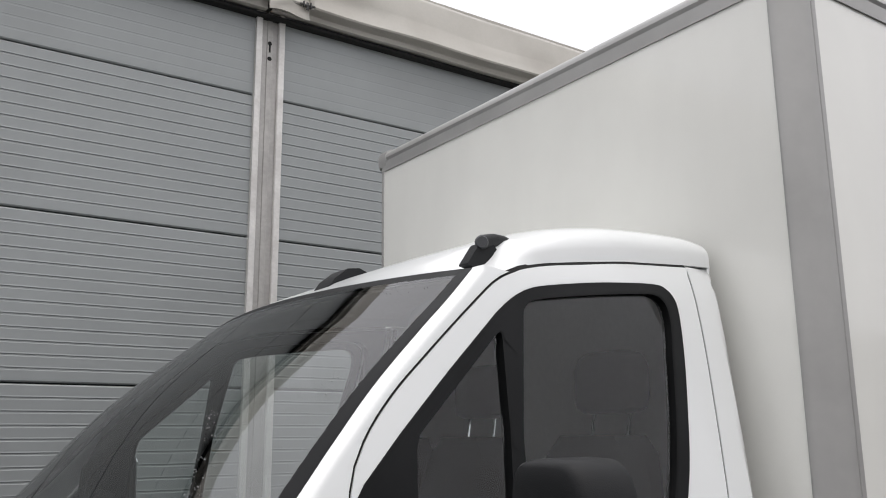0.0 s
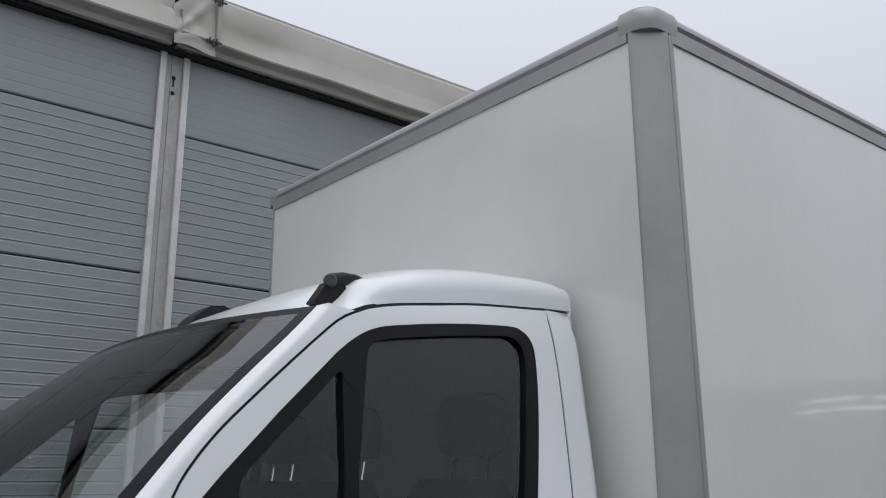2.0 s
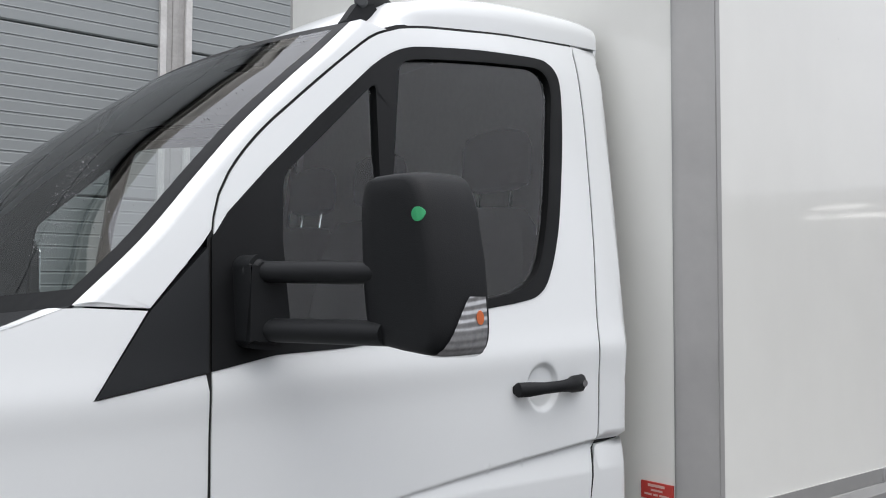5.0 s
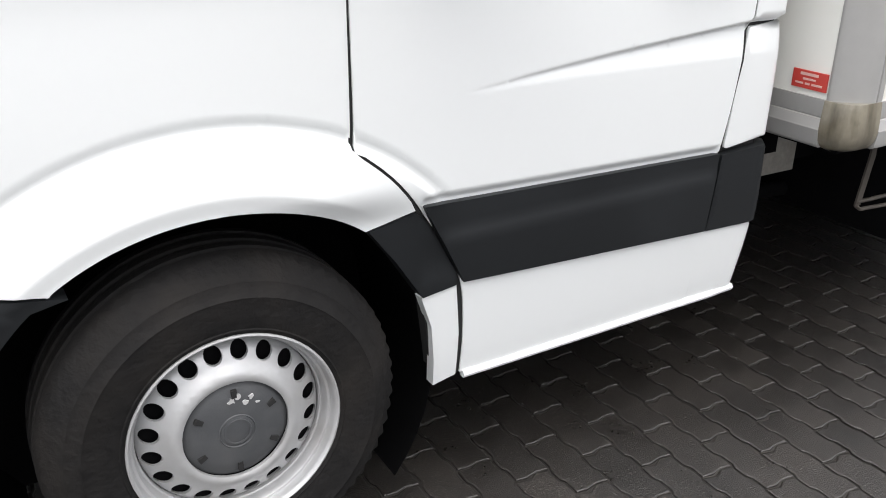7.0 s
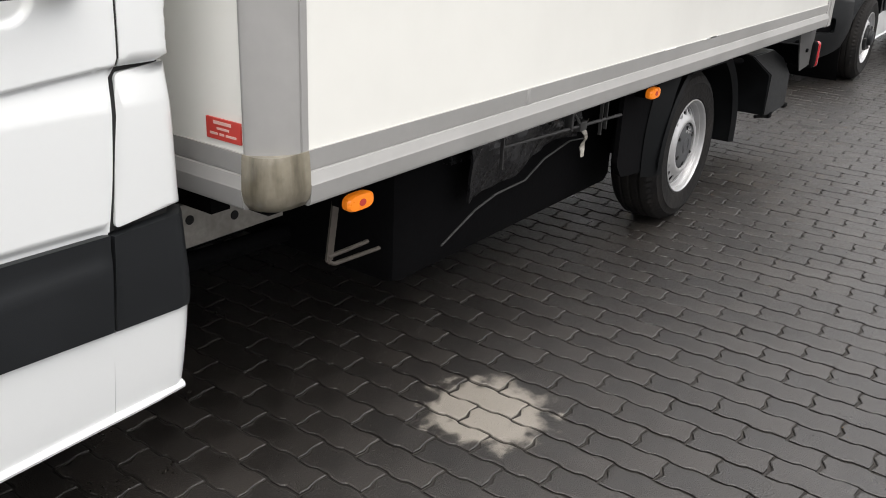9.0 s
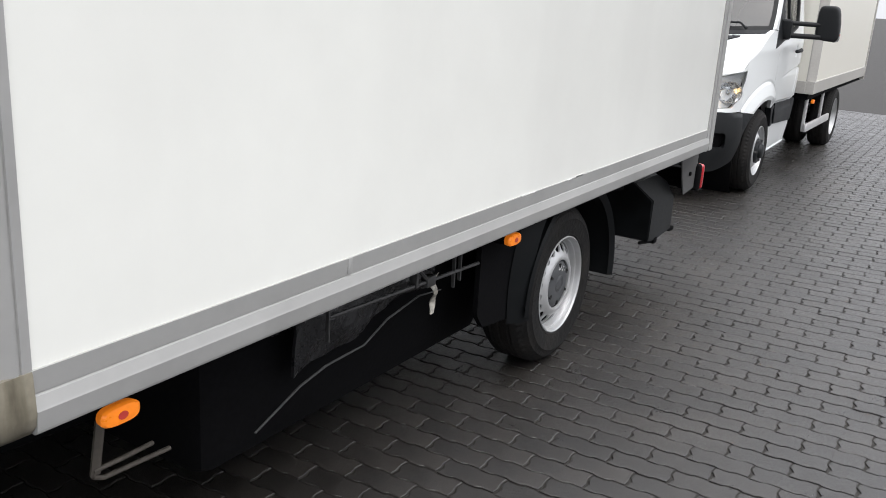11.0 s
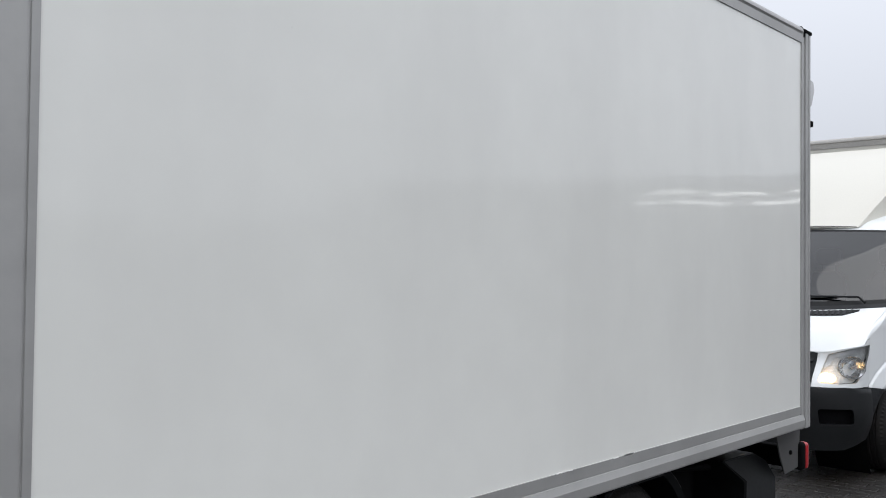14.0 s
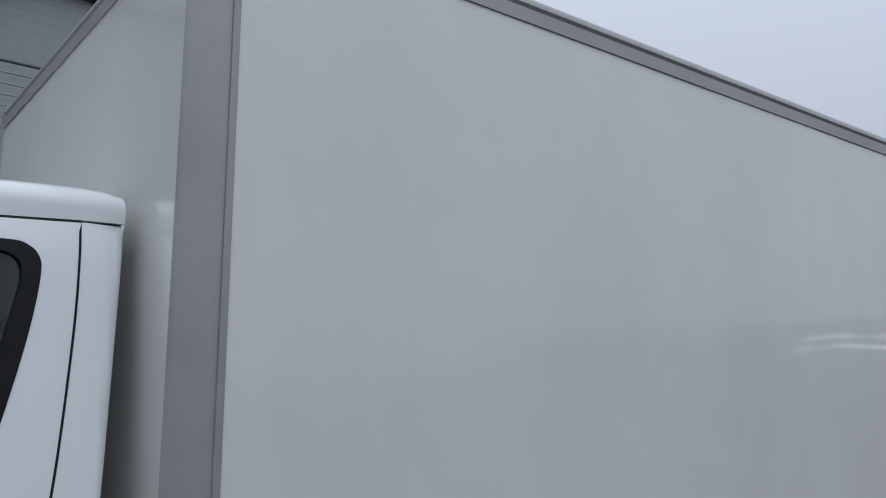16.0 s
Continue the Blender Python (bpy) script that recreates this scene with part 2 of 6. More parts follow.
def stain(m, cx, cy, r, color, cz=0.0, wild=0.30, scale=16, soft=0.03):
    """A dried spill of uneven outline round a place."""
    n, l = m.node_tree.nodes, m.node_tree.links
    bsdf = n["Principled BSDF"]
    src = bsdf.inputs["Base Color"].links[0].from_socket
    pos, sub, ln, no = n.new("ShaderNodeNewGeometry"), n.new("ShaderNodeVectorMath"), n.new("ShaderNodeVectorMath"), n.new("ShaderNodeTexNoise")
    sub.operation, ln.operation = "SUBTRACT", "LENGTH"
    sub.inputs[1].default_value = (cx, cy, cz)
    no.inputs["Scale"].default_value, no.inputs["Detail"].default_value = scale, 7
    l.new(pos.outputs["Position"], sub.inputs[0])
    l.new(pos.outputs["Position"], no.inputs["Vector"])
    l.new(sub.outputs["Vector"], ln.inputs[0])
    ad = n.new("ShaderNodeMath")
    ad.operation = "MULTIPLY_ADD"
    ad.inputs[1].default_value = wild
    l.new(no.outputs["Fac"], ad.inputs[0])
    l.new(ln.outputs["Value"], ad.inputs[2])
    mr = n.new("ShaderNodeMapRange")
    mr.inputs["From Min"].default_value, mr.inputs["From Max"].default_value = r + wild / 2 + soft, r + wild / 2 - soft
    l.new(ad.outputs[0], mr.inputs["Value"])
    mx = n.new("ShaderNodeMix")
    mx.data_type = "RGBA"
    l.new(mr.outputs["Result"], mx.inputs["Factor"])
    l.new(src, mx.inputs["A"])
    mx.inputs["B"].default_value = rgba(color)
    l.new(mx.outputs["Result"], bsdf.inputs["Base Color"])


stain(STONE, 2.285, -0.14, 0.170, (0.235, 0.215, 0.185))
SAND = mat("pale_joint_sand", (0.024, 0.021, 0.018), 0.9, var=0.5, scale=2.5, fine=90, dirt=(0.05, 0.046, 0.041), dirt_amount=0.9, dirt_scale=3)
JOINT = mat("dark_joint", (0.018, 0.0155, 0.0135), 0.8, var=0.45, scale=9, fine=120, bump=0.6)
FAR = mat("plain_far_wall", (0.20, 0.195, 0.19), 0.6, var=0.08)
FAR_ROOF = mat("dark_far_roof", (0.06, 0.06, 0.065), 0.8)
FAR_EAVE = mat("white_far_eave", (0.82, 0.82, 0.80), 0.5)

# ---- mesh helpers ----


def mesh_ob(name, bm, material, smooth=True):
    me = bpy.data.meshes.new(name)
    bm.normal_update()
    bm.to_mesh(me)
    bm.free()
    for m in (material if isinstance(material, (list, tuple)) else [material]):
        me.materials.append(m)
    if smooth:
        me.shade_smooth()
        me.set_sharp_from_angle(angle=radians(38))
    at = me.attributes.get("lie")
    if at:
        lie = np.zeros(len(me.vertices) * 3)
        at.data.foreach_get("vector", lie)
        lie = lie.reshape(-1, 3)
        free = np.linalg.norm(lie, axis=1) < 0.5
        nrm = []
        for p in me.polygons:
            flat = any(free[i] for i in p.vertices)
            nrm += [tuple(p.normal) if flat else tuple(lie[i]) for i in p.vertices]
        me.normals_split_custom_set(nrm)
        me.attributes.remove(me.attributes["lie"])
    return new(name, me)


def part(name, bm, material, parent, label="", smooth=True):
    """Links a bmesh as one mesh under a thing or a part."""
    ob = mesh_ob(name, bm, material, smooth)
    ob.parent = parent
    if label:
        tagged(ob, label)
    return ob


def thing(name, label, category, group="", kind="", at=(0, 0, 0)):
    ob = new(name)
    ob.location = at
    ob.empty_display_size = 0.2
    return tagged(ob, label, category, group, kind)


def box(x0, x1, y0, y1, z0, z1, bevel=0.0, seg=2):
    bm = bmesh.new()
    m = Matrix.Translation(((x0 + x1) / 2, (y0 + y1) / 2, (z0 + z1) / 2)) @ Matrix.Diagonal((x1 - x0, y1 - y0, z1 - z0, 1))
    bmesh.ops.create_cube(bm, size=1, matrix=m)
    if bevel:
        bmesh.ops.bevel(bm, geom=bm.edges[:], offset=bevel, segments=seg, affect="EDGES", profile=0.5)
    return bm


def loft(rings, closed=True, caps=True):
    """Skins a list of equally long rings of points."""
    bm = bmesh.new()
    rows = [[bm.verts.new(p) for p in ring] for ring in rings]
    n = len(rings[0])
    for a, b in zip(rows, rows[1:]):
        for i in range(n if closed else n - 1):
            j = (i + 1) % n
            bm.faces.new((a[i], a[j], b[j], b[i]))
    if caps and closed:
        bm.faces.new(rows[0][::-1])
        bm.faces.new(rows[-1])
    bmesh.ops.recalc_face_normals(bm, faces=bm.faces[:])
    return bm


def prism_x(profile, x0, x1):
    """A profile of (y, z) drawn along x."""
    return loft([[(x, y, z) for y, z in profile] for x in (x0, x1)])


def prism_y(profile, y0, y1):
    return loft([[(x, y, z) for x, z in profile] for y in (y0, y1)])


def prism_z(profile, z0, z1):
    return loft([[(x, y, z) for x, y in profile] for z in (z0, z1)])


def tube(points, radius, seg=10):
    """A round bar along a line of points."""
    pts = [Vector(p) for p in points]
    rings = []
    for i, p in enumerate(pts):
        d = (pts[min(i + 1, len(pts) - 1)] - pts[max(i - 1, 0)]).normalized()
        side = d.cross(Vector((0, 0, 1)) if abs(d.z) < 0.9 else Vector((1, 0, 0))).normalized()
        up = side.cross(d)
        r = radius[i] if isinstance(radius, (list, tuple)) else radius
        rings.append([p + r * (math.cos(a) * side + math.sin(a) * up) for a in [2 * math.pi * k / seg for k in range(seg)]])
    return loft(rings)


def merge(*bms):
    out = bmesh.new()
    for b in bms:
        me = bpy.data.meshes.new("tmp")
        b.to_mesh(me)
        b.free()
        out.from_mesh(me)
        bpy.data.meshes.remove(me)
    return out


def spline(pts, step=0.025):
    """A smooth line through points, evenly resampled."""
    p = [np.array(q, float) for q in pts]
    p = [2 * p[0] - p[1]] + p + [2 * p[-1] - p[-2]]
    out = []
    for a, b, c, d in zip(p, p[1:], p[2:], p[3:]):
        n = max(1, int(np.linalg.norm(c - b) / step))
        for k in range(n):
            t = k / n
            out.append(tuple(0.5 * (2 * b + (c - a) * t + (2 * a - 5 * b + 4 * c - d) * t * t + (3 * b - a - 3 * c + d) * t ** 3)))
    return out + [tuple(p[-2])]


def line(pts, step=0.025, closed=True):
    out = []
    for a, b in zip(pts, pts[1:] + (pts[:1] if closed else [])):
        n = max(1, int(math.dist(a, b) / step))
        out += [(a[0] + (b[0] - a[0]) * k / n, a[1] + (b[1] - a[1]) * k / n) for k in range(n)]
    return out


def rounded(pts, r, n=5):
    """A closed outline with rounded corners."""
    out = []
    for i, p in enumerate(pts):
        a, b = Vector(pts[i - 1]), Vector(pts[(i + 1) % len(pts)])
        p = Vector(p)
        da, db = a - p, b - p
        q = min(r, da.length * 0.45, db.length * 0.45)
        s, e = p + da.normalized() * q, p + db.normalized() * q
        for k in range(n + 1):
            t = k / n
            out.append(tuple((1 - t) ** 2 * s + 2 * t * (1 - t) * p + t * t * e))
    return out


def inside(poly, pts):
    x, y = pts[:, 0], pts[:, 1]
    res = np.zeros(len(pts), bool)
    j = len(poly) - 1
    for i in range(len(poly)):
        (xi, yi), (xj, yj) = poly[i], poly[j]
        if yi != yj:
            res ^= ((yi > y) != (yj > y)) & (x < (xj - xi) * (y - yi) / (yj - yi) + xi)
        j = i
    return res


def edge_dist(poly, pts):
    a = np.array(poly)
    b = np.roll(a, -1, 0)
    best = np.full(len(pts), 1e9)
    for p, q in zip(a, b):
        d = q - p
        t = np.clip(((pts - p) @ d) / max(d @ d, 1e-12), 0, 1)
        best = np.minimum(best, np.linalg.norm(pts - p - t[:, None] * d, axis=1))
    return best


from mathutils import geometry as geo
from mathutils.bvhtree import BVHTree


def skin(outline, fn, inward, holes=(), step=0.03, lip=0.004, fold=0.02, flip=None, rows=()):
    """A sheet-metal panel: a 2D outline with holes laid on the surface fn(a, b), its edges rolled and folded inward.
    flip: a y about which it is mirrored."""
    loops = [list(outline)] + [list(h) for h in holes]
    area = sum(a[0] * b[1] - b[0] * a[1] for a, b in zip(loops[0], loops[0][1:] + loops[0][:1]))
    if area < 0:
        loops[0].reverse()
    co, ed = [], []
    for lp in loops:
        k = len(co)
        co += lp
        ed += [(k + i, k + (i + 1) % len(lp)) for i in range(len(lp))]
    nb = len(co)
    a = np.array(loops[0])
    lo, hi = a.min(0), a.max(0)
    gx, gy = np.meshgrid(np.arange(lo[0], hi[0], step), np.arange(lo[1], hi[1], step))
    cand = [np.stack([gx.ravel(), gy.ravel()], 1) + step * 0.37]
    near = []
    for lp in loops:
        p = np.array(lp)
        t = np.roll(p, -1, 0) - np.roll(p, 1, 0)
        t /= np.maximum(np.linalg.norm(t, axis=1), 1e-9)[:, None]
        nrm = np.stack([-t[:, 1], t[:, 0]], 1)
        near += [p + lip * nrm, p - lip * nrm]
    near = np.concatenate(near)

    def good(pts, gap):
        ok = inside(loops[0], pts)
        for h in loops[1:]:
            ok &= ~inside(h, pts)
        for lp in loops:
            ok &= edge_dist(lp, pts) > gap
        return pts[ok]

    grid = good(cand[0], step * 0.4)
    rowp = np.zeros((0, 2))
    if len(rows):
        rowp = good(np.array(rows), 0.004)
        if len(rowp):
            # keep the grid clear of the rows
            d = np.array([np.min(np.hypot(*(rowp - g).T)) for g in grid])
            grid = grid[d > 0.007]
    extra = np.concatenate([good(near, lip * 0.7), rowp, grid])
    co2 = [Vector(c) for c in co] + [Vector(c) for c in extra]
    vs, _, fs, orig, _, _ = geo.delaunay_2d_cdt(co2, ed, [], 0, 1e-6)
    cen = np.array([[sum(vs[i][k] for i in f) / 3 for k in (0, 1)] for f in fs])
    keep = inside(loops[0], cen)
    for h in loops[1:]:
        keep &= ~inside(h, cen)
    bm = bmesh.new()
    lay = bm.verts.layers.float_vector.new("lie")
    inw = Vector(inward)
    verts = {}

    def vert(i):
        if i not in verts:
            v = Vector(fn(*vs[i]))
            if any(o < nb for o in orig[i]):
                v += inw * lip * 0.8
            verts[i] = bm.verts.new(v)
            e = 0.003
            ta = Vector(fn(vs[i][0] + e, vs[i][1])) - Vector(fn(vs[i][0] - e, vs[i][1]))
            tb = Vector(fn(vs[i][0], vs[i][1] + e)) - Vector(fn(vs[i][0], vs[i][1] - e))
            nv = ta.cross(tb).normalized()
            verts[i][lay] = -nv if nv.dot(inw) > 0 else nv
        return verts[i]

    for f, k in zip(fs, keep):
        if k:
            bm.faces.new([vert(i) for i in f])
    bmesh.ops.recalc_face_normals(bm, faces=bm.faces[:])
    if sum((f.normal.dot(inw) for f in bm.faces)) > 0:
        bmesh.ops.reverse_faces(bm, faces=bm.faces[:])
    if fold:
        rim = [e for e in bm.edges if e.is_boundary]
        g = bmesh.ops.extrude_edge_only(bm, edges=rim)["geom"]
        for v in g:
            if isinstance(v, bmesh.types.BMVert):
                v.co += inw * fold
                v[lay] = Vector((0, 0, 0))
        bmesh.ops.recalc_face_normals(bm, faces=bm.faces[:])
        big = max(bm.faces, key=lambda f: abs(f.normal.dot(inw)) * f.calc_area())
        if big.normal.dot(inw) > 0:
            bmesh.ops.reverse_faces(bm, faces=bm.faces[:])
    if flip is not None:
        for v in bm.verts:
            v.co.y = 2 * flip - v.co.y
            q = v[lay]
            v[lay] = Vector((q.x, -q.y, q.z))
        bmesh.ops.reverse_faces(bm, faces=bm.faces[:])
    return bm


def revolve(profile, center, seg=48, ripple=None):
    """A profile of (radius, y) turned round the y axis through center."""
    cx, cy, cz = center
    rings = []
    for k in range(seg):
        a = 2 * math.pi * k / seg
        ring = []
        for i, (r, y) in enumerate(profile):
            if ripple and i in ripple and k % 2:
                r -= ripple[i]
            ring.append((cx + r * math.cos(a), cy + y, cz + r * math.sin(a)))
        rings.append(ring)
    return _ring_loft(rings)


def _ring_loft(rings):
    bm = bmesh.new()
    rows = [[bm.verts.new(p) for p in ring] for ring in rings]
    n = len(rows[0])
    for k, a in enumerate(rows):
        b = rows[(k + 1) % len(rows)]
        for i in range(n - 1):
            bm.faces.new((a[i], a[i + 1], b[i + 1], b[i]))
    bmesh.ops.remove_doubles(bm, verts=bm.verts[:], dist=1e-5)
    bmesh.ops.recalc_face_normals(bm, faces=bm.faces[:])
    return bm


def grid_surface(f, nu, nv, thick=0.0):
    bm = bmesh.new()
    rows = [[bm.verts.new(f(i / nu, j / nv)) for j in range(nv + 1)] for i in range(nu + 1)]
    for a, b in zip(rows, rows[1:]):
        for j in range(nv):
            bm.faces.new((a[j], a[j + 1], b[j + 1], b[j]))
    bmesh.ops.recalc_face_normals(bm, faces=bm.faces[:])
    if thick:
        bmesh.ops.solidify(bm, geom=bm.faces[:], thickness=thick)
    return bm



# ---- setting: yard, hall, unseen backdrop ----
ground = thing("ground", "dark wet concrete paved yard", "ground", kind="structure")
gb = bmesh.new()
bmesh.ops.create_grid(gb, x_segments=2, y_segments=2, size=400, matrix=Matrix.Translation((0, 0, -0.0065)))
part("joint_bed", gb, JOINT, ground, "sandy joints between the pavers", smooth=False)

HY = 3.83   # hall wall's face


def hall_panel(x0, x1, z0, z1, ribs, depth):
    """A sandwich panel with shallow horizontal ribs."""
    prof = [(HY + 0.08, z0), (HY + 0.006, z0), (HY, z0 + 0.008)]
    if ribs:
        pitch = (z1 - z0) / ribs
        for k in range(1, ribs):
            z = z0 + k * pitch
            prof += [(HY, z - 0.010), (HY + depth, z - 0.006), (HY + depth, z + 0.001), (HY - depth * 0.5, z + 0.005), (HY, z + 0.012)]
    prof += [(HY, z1 - 0.008), (HY + 0.006, z1), (HY + 0.08, z1)]
    return prism_x(prof, x0, x1)


wall_hall = thing("wall_hall", "grey ribbed sandwich-panel wall of an industrial hall", "wall", kind="structure")
part("wall_core", box(-16, 10.0, HY + 0.085, HY + 0.2, 0, 4.9), DARK, wall_hall)
JZ = [0.0, 0.105, 1.052, 1.998, 2.938, 3.884, 4.62]
BAYS = [(-15.9, -13.32), (-13.12, -8.36), (-8.16, -3.40), (-3.20, 1.592), (1.792, 6.55), (6.75, 9.95)]
for bx0, bx1 in BAYS:
    for k, (za, zb) in enumerate(zip(JZ, JZ[1:])):
        part("panel", hall_panel(bx0, bx1, za + 0.005, zb - 0.005, 0 if k in (0,) else 13 if k < 5 else 10, 0.0028 if k < 5 else 0.0005), HALL, wall_hall, smooth=False)
part("wall_end", box(9.95, 10.1, HY - 0.02, HY + 14, 0, 4.9), HALL, wall_hall)


def hall_post(xc):
    p = thing("hall_post", "aluminium hall post with bright flanges and keyhole slots", "post", "hall posts", kind="structure", at=(xc, HY, 0))
    for side in (-1, 1):
        prof = [(side * 0.100, 0.03), (side * 0.100, -0.028), (side * 0.062, -0.028), (side * 0.058, -0.022), (side * 0.058, 0.03)]
        part("flange", prism_z(prof, 0, 4.58), POST_EDGE, p, "bright worn aluminium flange", smooth=False)
    web = [(-0.057, 0.03), (-0.057, -0.004), (-0.02, -0.004), (-0.016, -0.012), (0.016, -0.012), (0.02, -0.004), (0.057, -0.004), (0.057, 0.03)]
    part("web", prism_z(web, 0, 4.58), POST, p, smooth=False)
    hole = merge(prism_y([(0.014 * math.cos(a), 4.262 + 0.016 * math.sin(a)) for a in [k * math.pi / 6 for k in range(12)]], -0.0135, -0.010),
                 prism_y([(-0.006, 4.20), (0.006, 4.20), (0.006, 4.25), (-0.006, 4.25)], -0.0135, -0.010))
    part("keyhole", hole, DARK, p, "black keyhole slot")
    part("bolt_hole", prism_y([(0.015 * math.cos(a), 4.155 + 0.015 * math.sin(a)) for a in [k * math.pi / 6 for k in range(12)]], -0.0135, -0.010), DARK, p)
    return p


for xc in (1.692, -3.30, -8.26, -13.22, 6.65):
    hall_post(xc)


def valance(x0, x1, seed):
    """The tarpaulin eave: hangs from the gutter with soft folds."""
    rnd = random.Random(seed)
    ph = [rnd.uniform(0, 6.28) for _ in range(6)]
    n = int((x1 - x0) / 0.06)
    rings = []
    for i in range(n + 1):
        x = x0 + (x1 - x0) * i / n
        e = min(x - x0, x1 - x) 
        w = lambda s, k: math.sin(x * s + ph[k])
        sag = 0.007 * w(1.3, 0) + 0.003 * w(5.1, 1)
        puff = 0.006 * w(2.1, 2) + 0.003 * w(7.3, 3)
        crumple = 0.045 * math.exp(-e / 0.12) * math.sin(e * 38 + ph[4])
        zb = 4.435 + sag
        prof = [(HY + 0.03, zb + 0.06), (HY - 0.070, zb + 0.014), (HY - 0.100, zb + 0.010), (HY - 0.112, zb + 0.016), (HY - 0.114 - puff * 0.5, zb + 0.050 + 0.3 * sag), (HY - 0.124 - puff * 0.5, zb + 0.060 + 0.3 * sag),
                (HY - 0.176 - puff, zb + 0.070 + 0.3 * sag), (HY - 0.182 - puff, zb + 0.082 + 0.3 * sag), (HY - 0.134 - puff * 1.4 + crumple, zb + 0.17 + sag), (HY - 0.116 - puff + crumple, zb + 0.235 + 1.5 * sag),
                (HY - 0.108 + puff * 0.5, zb + 0.26 + 1.5 * sag), (HY - 0.098 + puff * 0.5, zb + 0.43), (HY - 0.07, zb + 0.468), (HY - 0.02, zb + 0.485), (HY + 0.25, zb + 0.56)]
        rings.append([(x, y, z) for y, z in prof])
    return loft(rings, closed=False, caps=False)


eave = thing("roof_eave", "beige tarpaulin eave hanging along the hall roof", "tarpaulin", kind="structure")
part("tarpaulin_sheet", valance(-16, 1.625, 1), TARP, eave, "dirty beige tarpaulin")
part("tarpaulin_hem", prism_z([(1.900, HY - 0.176), (1.915, HY - 0.180), (1.93, HY - 0.176), (1.93, HY - 0.11), (1.900, HY - 0.11)], 4.50, 4.86), TARP, eave, "overlapping hem of the sheet")
part("tarpaulin_sheet", valance(1.66, 10.1, 2), TARP, eave, "dirty beige tarpaulin")


def flap(u, v):
    """The loose end of the sheet: pulled down at the post, its upper corner turned over along a slanting crease."""
    x = 1.612 + 0.285 * u
    top = 0.30 + 0.19 * min(1.0, u * 1.35)
    z = 4.428 + 0.012 * math.sin(5 * u) + top * v
    crease = 0.026 * math.exp(-((v - 0.30 - 0.55 * u) / 0.10) ** 2) - 0.018 * math.exp(-((v - 0.75 + 0.5 * u) / 0.13) ** 2) + 0.016 * math.exp(-((v - 0.12 - 0.2 * u) / 0.07) ** 2)
    return Vector((x, HY - 0.172 + 0.055 * v - crease * math.sin(math.pi * min(1.0, 0.08 + u)), z))


# black strip in place of the shadow line below the hem
part("eave_shade_strip", box(-16, 10.1, HY - 0.066, HY + 0.02, 4.424, 4.446, 0.004), DARK, eave, "dark strip standing in for the shade under the eave")
part("tarpaulin_flap", grid_surface(flap, 26, 20, 0.004), TARP, eave, "crumpled overlapping tarpaulin flap")


def buckle(x, z, y):
    return merge(box(x - 0.055, x + 0.055, y - 0.010, y, z - 0.006, z + 0.006, 0.002), box(x - 0.035, x - 0.025, y - 0.016, y, z - 0.022, z + 0.022, 0.002), box(x + 0.015, x + 0.025, y - 0.016, y, z - 0.022, z + 0.022, 0.002),
                 box(x - 0.01, x + 0.01, y - 0.008, y, z - 0.035, z + 0.02, 0.002))


for bx, bz, by in ((1.202, 4.826, HY - 0.108), (1.90, 4.825, HY - 0.176), (1.875, 4.515, HY - 0.185)):
    part("buckle", buckle(bx, bz, by), GALV, eave, "small grey strap buckle")
part("clamp", merge(box(1.63, 1.70, HY - 0.125, HY + 0.02, 4.80, 4.905, 0.008), box(1.640, 1.695, HY - 0.145, HY - 0.12, 4.875, 4.90, 0.004), box(1.665, 1.678, HY - 0.14, HY - 0.12, 4.86, 4.945, 0.003),
                    box(1.655, 1.69, HY - 0.145, HY - 0.128, 4.925, 4.935, 0.003)), GALV, eave, "dark galvanised clamp with bolts")
roof = thing("hall_roof", "pale tarpaulin roof of the hall", "roof", kind="structure")
part("roof_sheet", prism_x([(HY + 0.2, 5.05), (HY + 8, 6.6), (HY + 8, 6.64), (HY + 0.2, 5.09)], -16, 10.1), TARP, roof)

# unseen wall, added so that the box's lower side reflects something darker
far_backdrop = thing("unseen_backdrop", "unseen plain grey wall added to darken low reflections", "hall", kind="structure")
part("wall", box(-60, 30, -30.4, -30, 0, 3.6), FAR, far_backdrop)
shed = thing("open_shed", "dark open-fronted shed with rows of strip lights", "shed", kind="structure", at=(37, -19, 0))
part("back_wall", box(0.5, 0.9, -16, 12, 0, 5.6), FAR, shed)
part("shed_roof", prism_y([(-0.6, 5.35), (6, 6.4), (6, 6.6), (-0.6, 5.5)], -16, 12), FAR_ROOF, shed)
rnd = random.Random(5)
for row, z in enumerate((5.16, 4.72)):
    y = 0.4 - 0.5 * row
    while y < 8.2:
        ln = rnd.uniform(0.8, 2.6)
        part("strip_light", box(0.0, 0.12, y, y + ln, z, z + 0.085, 0.02), TUBE, shed)
        y += ln + rnd.uniform(0.15, 1.0)
shed.rotation_euler = (0, 0, radians(-27))

# ---- the box vans ----
CY = 1.10                 # centre line of a van, y
WHEEL_R = 0.358
AX, AZ = 0.03, 0.372      # front wheel arch centre


def interp(v, table):
    return float(np.interp(v, [p[0] for p in table], [p[1] for p in table]))


def sstep(a, b, v):
    t = min(1, max(0, (v - a) / (b - a)))
    return t * t * (3 - 2 * t)


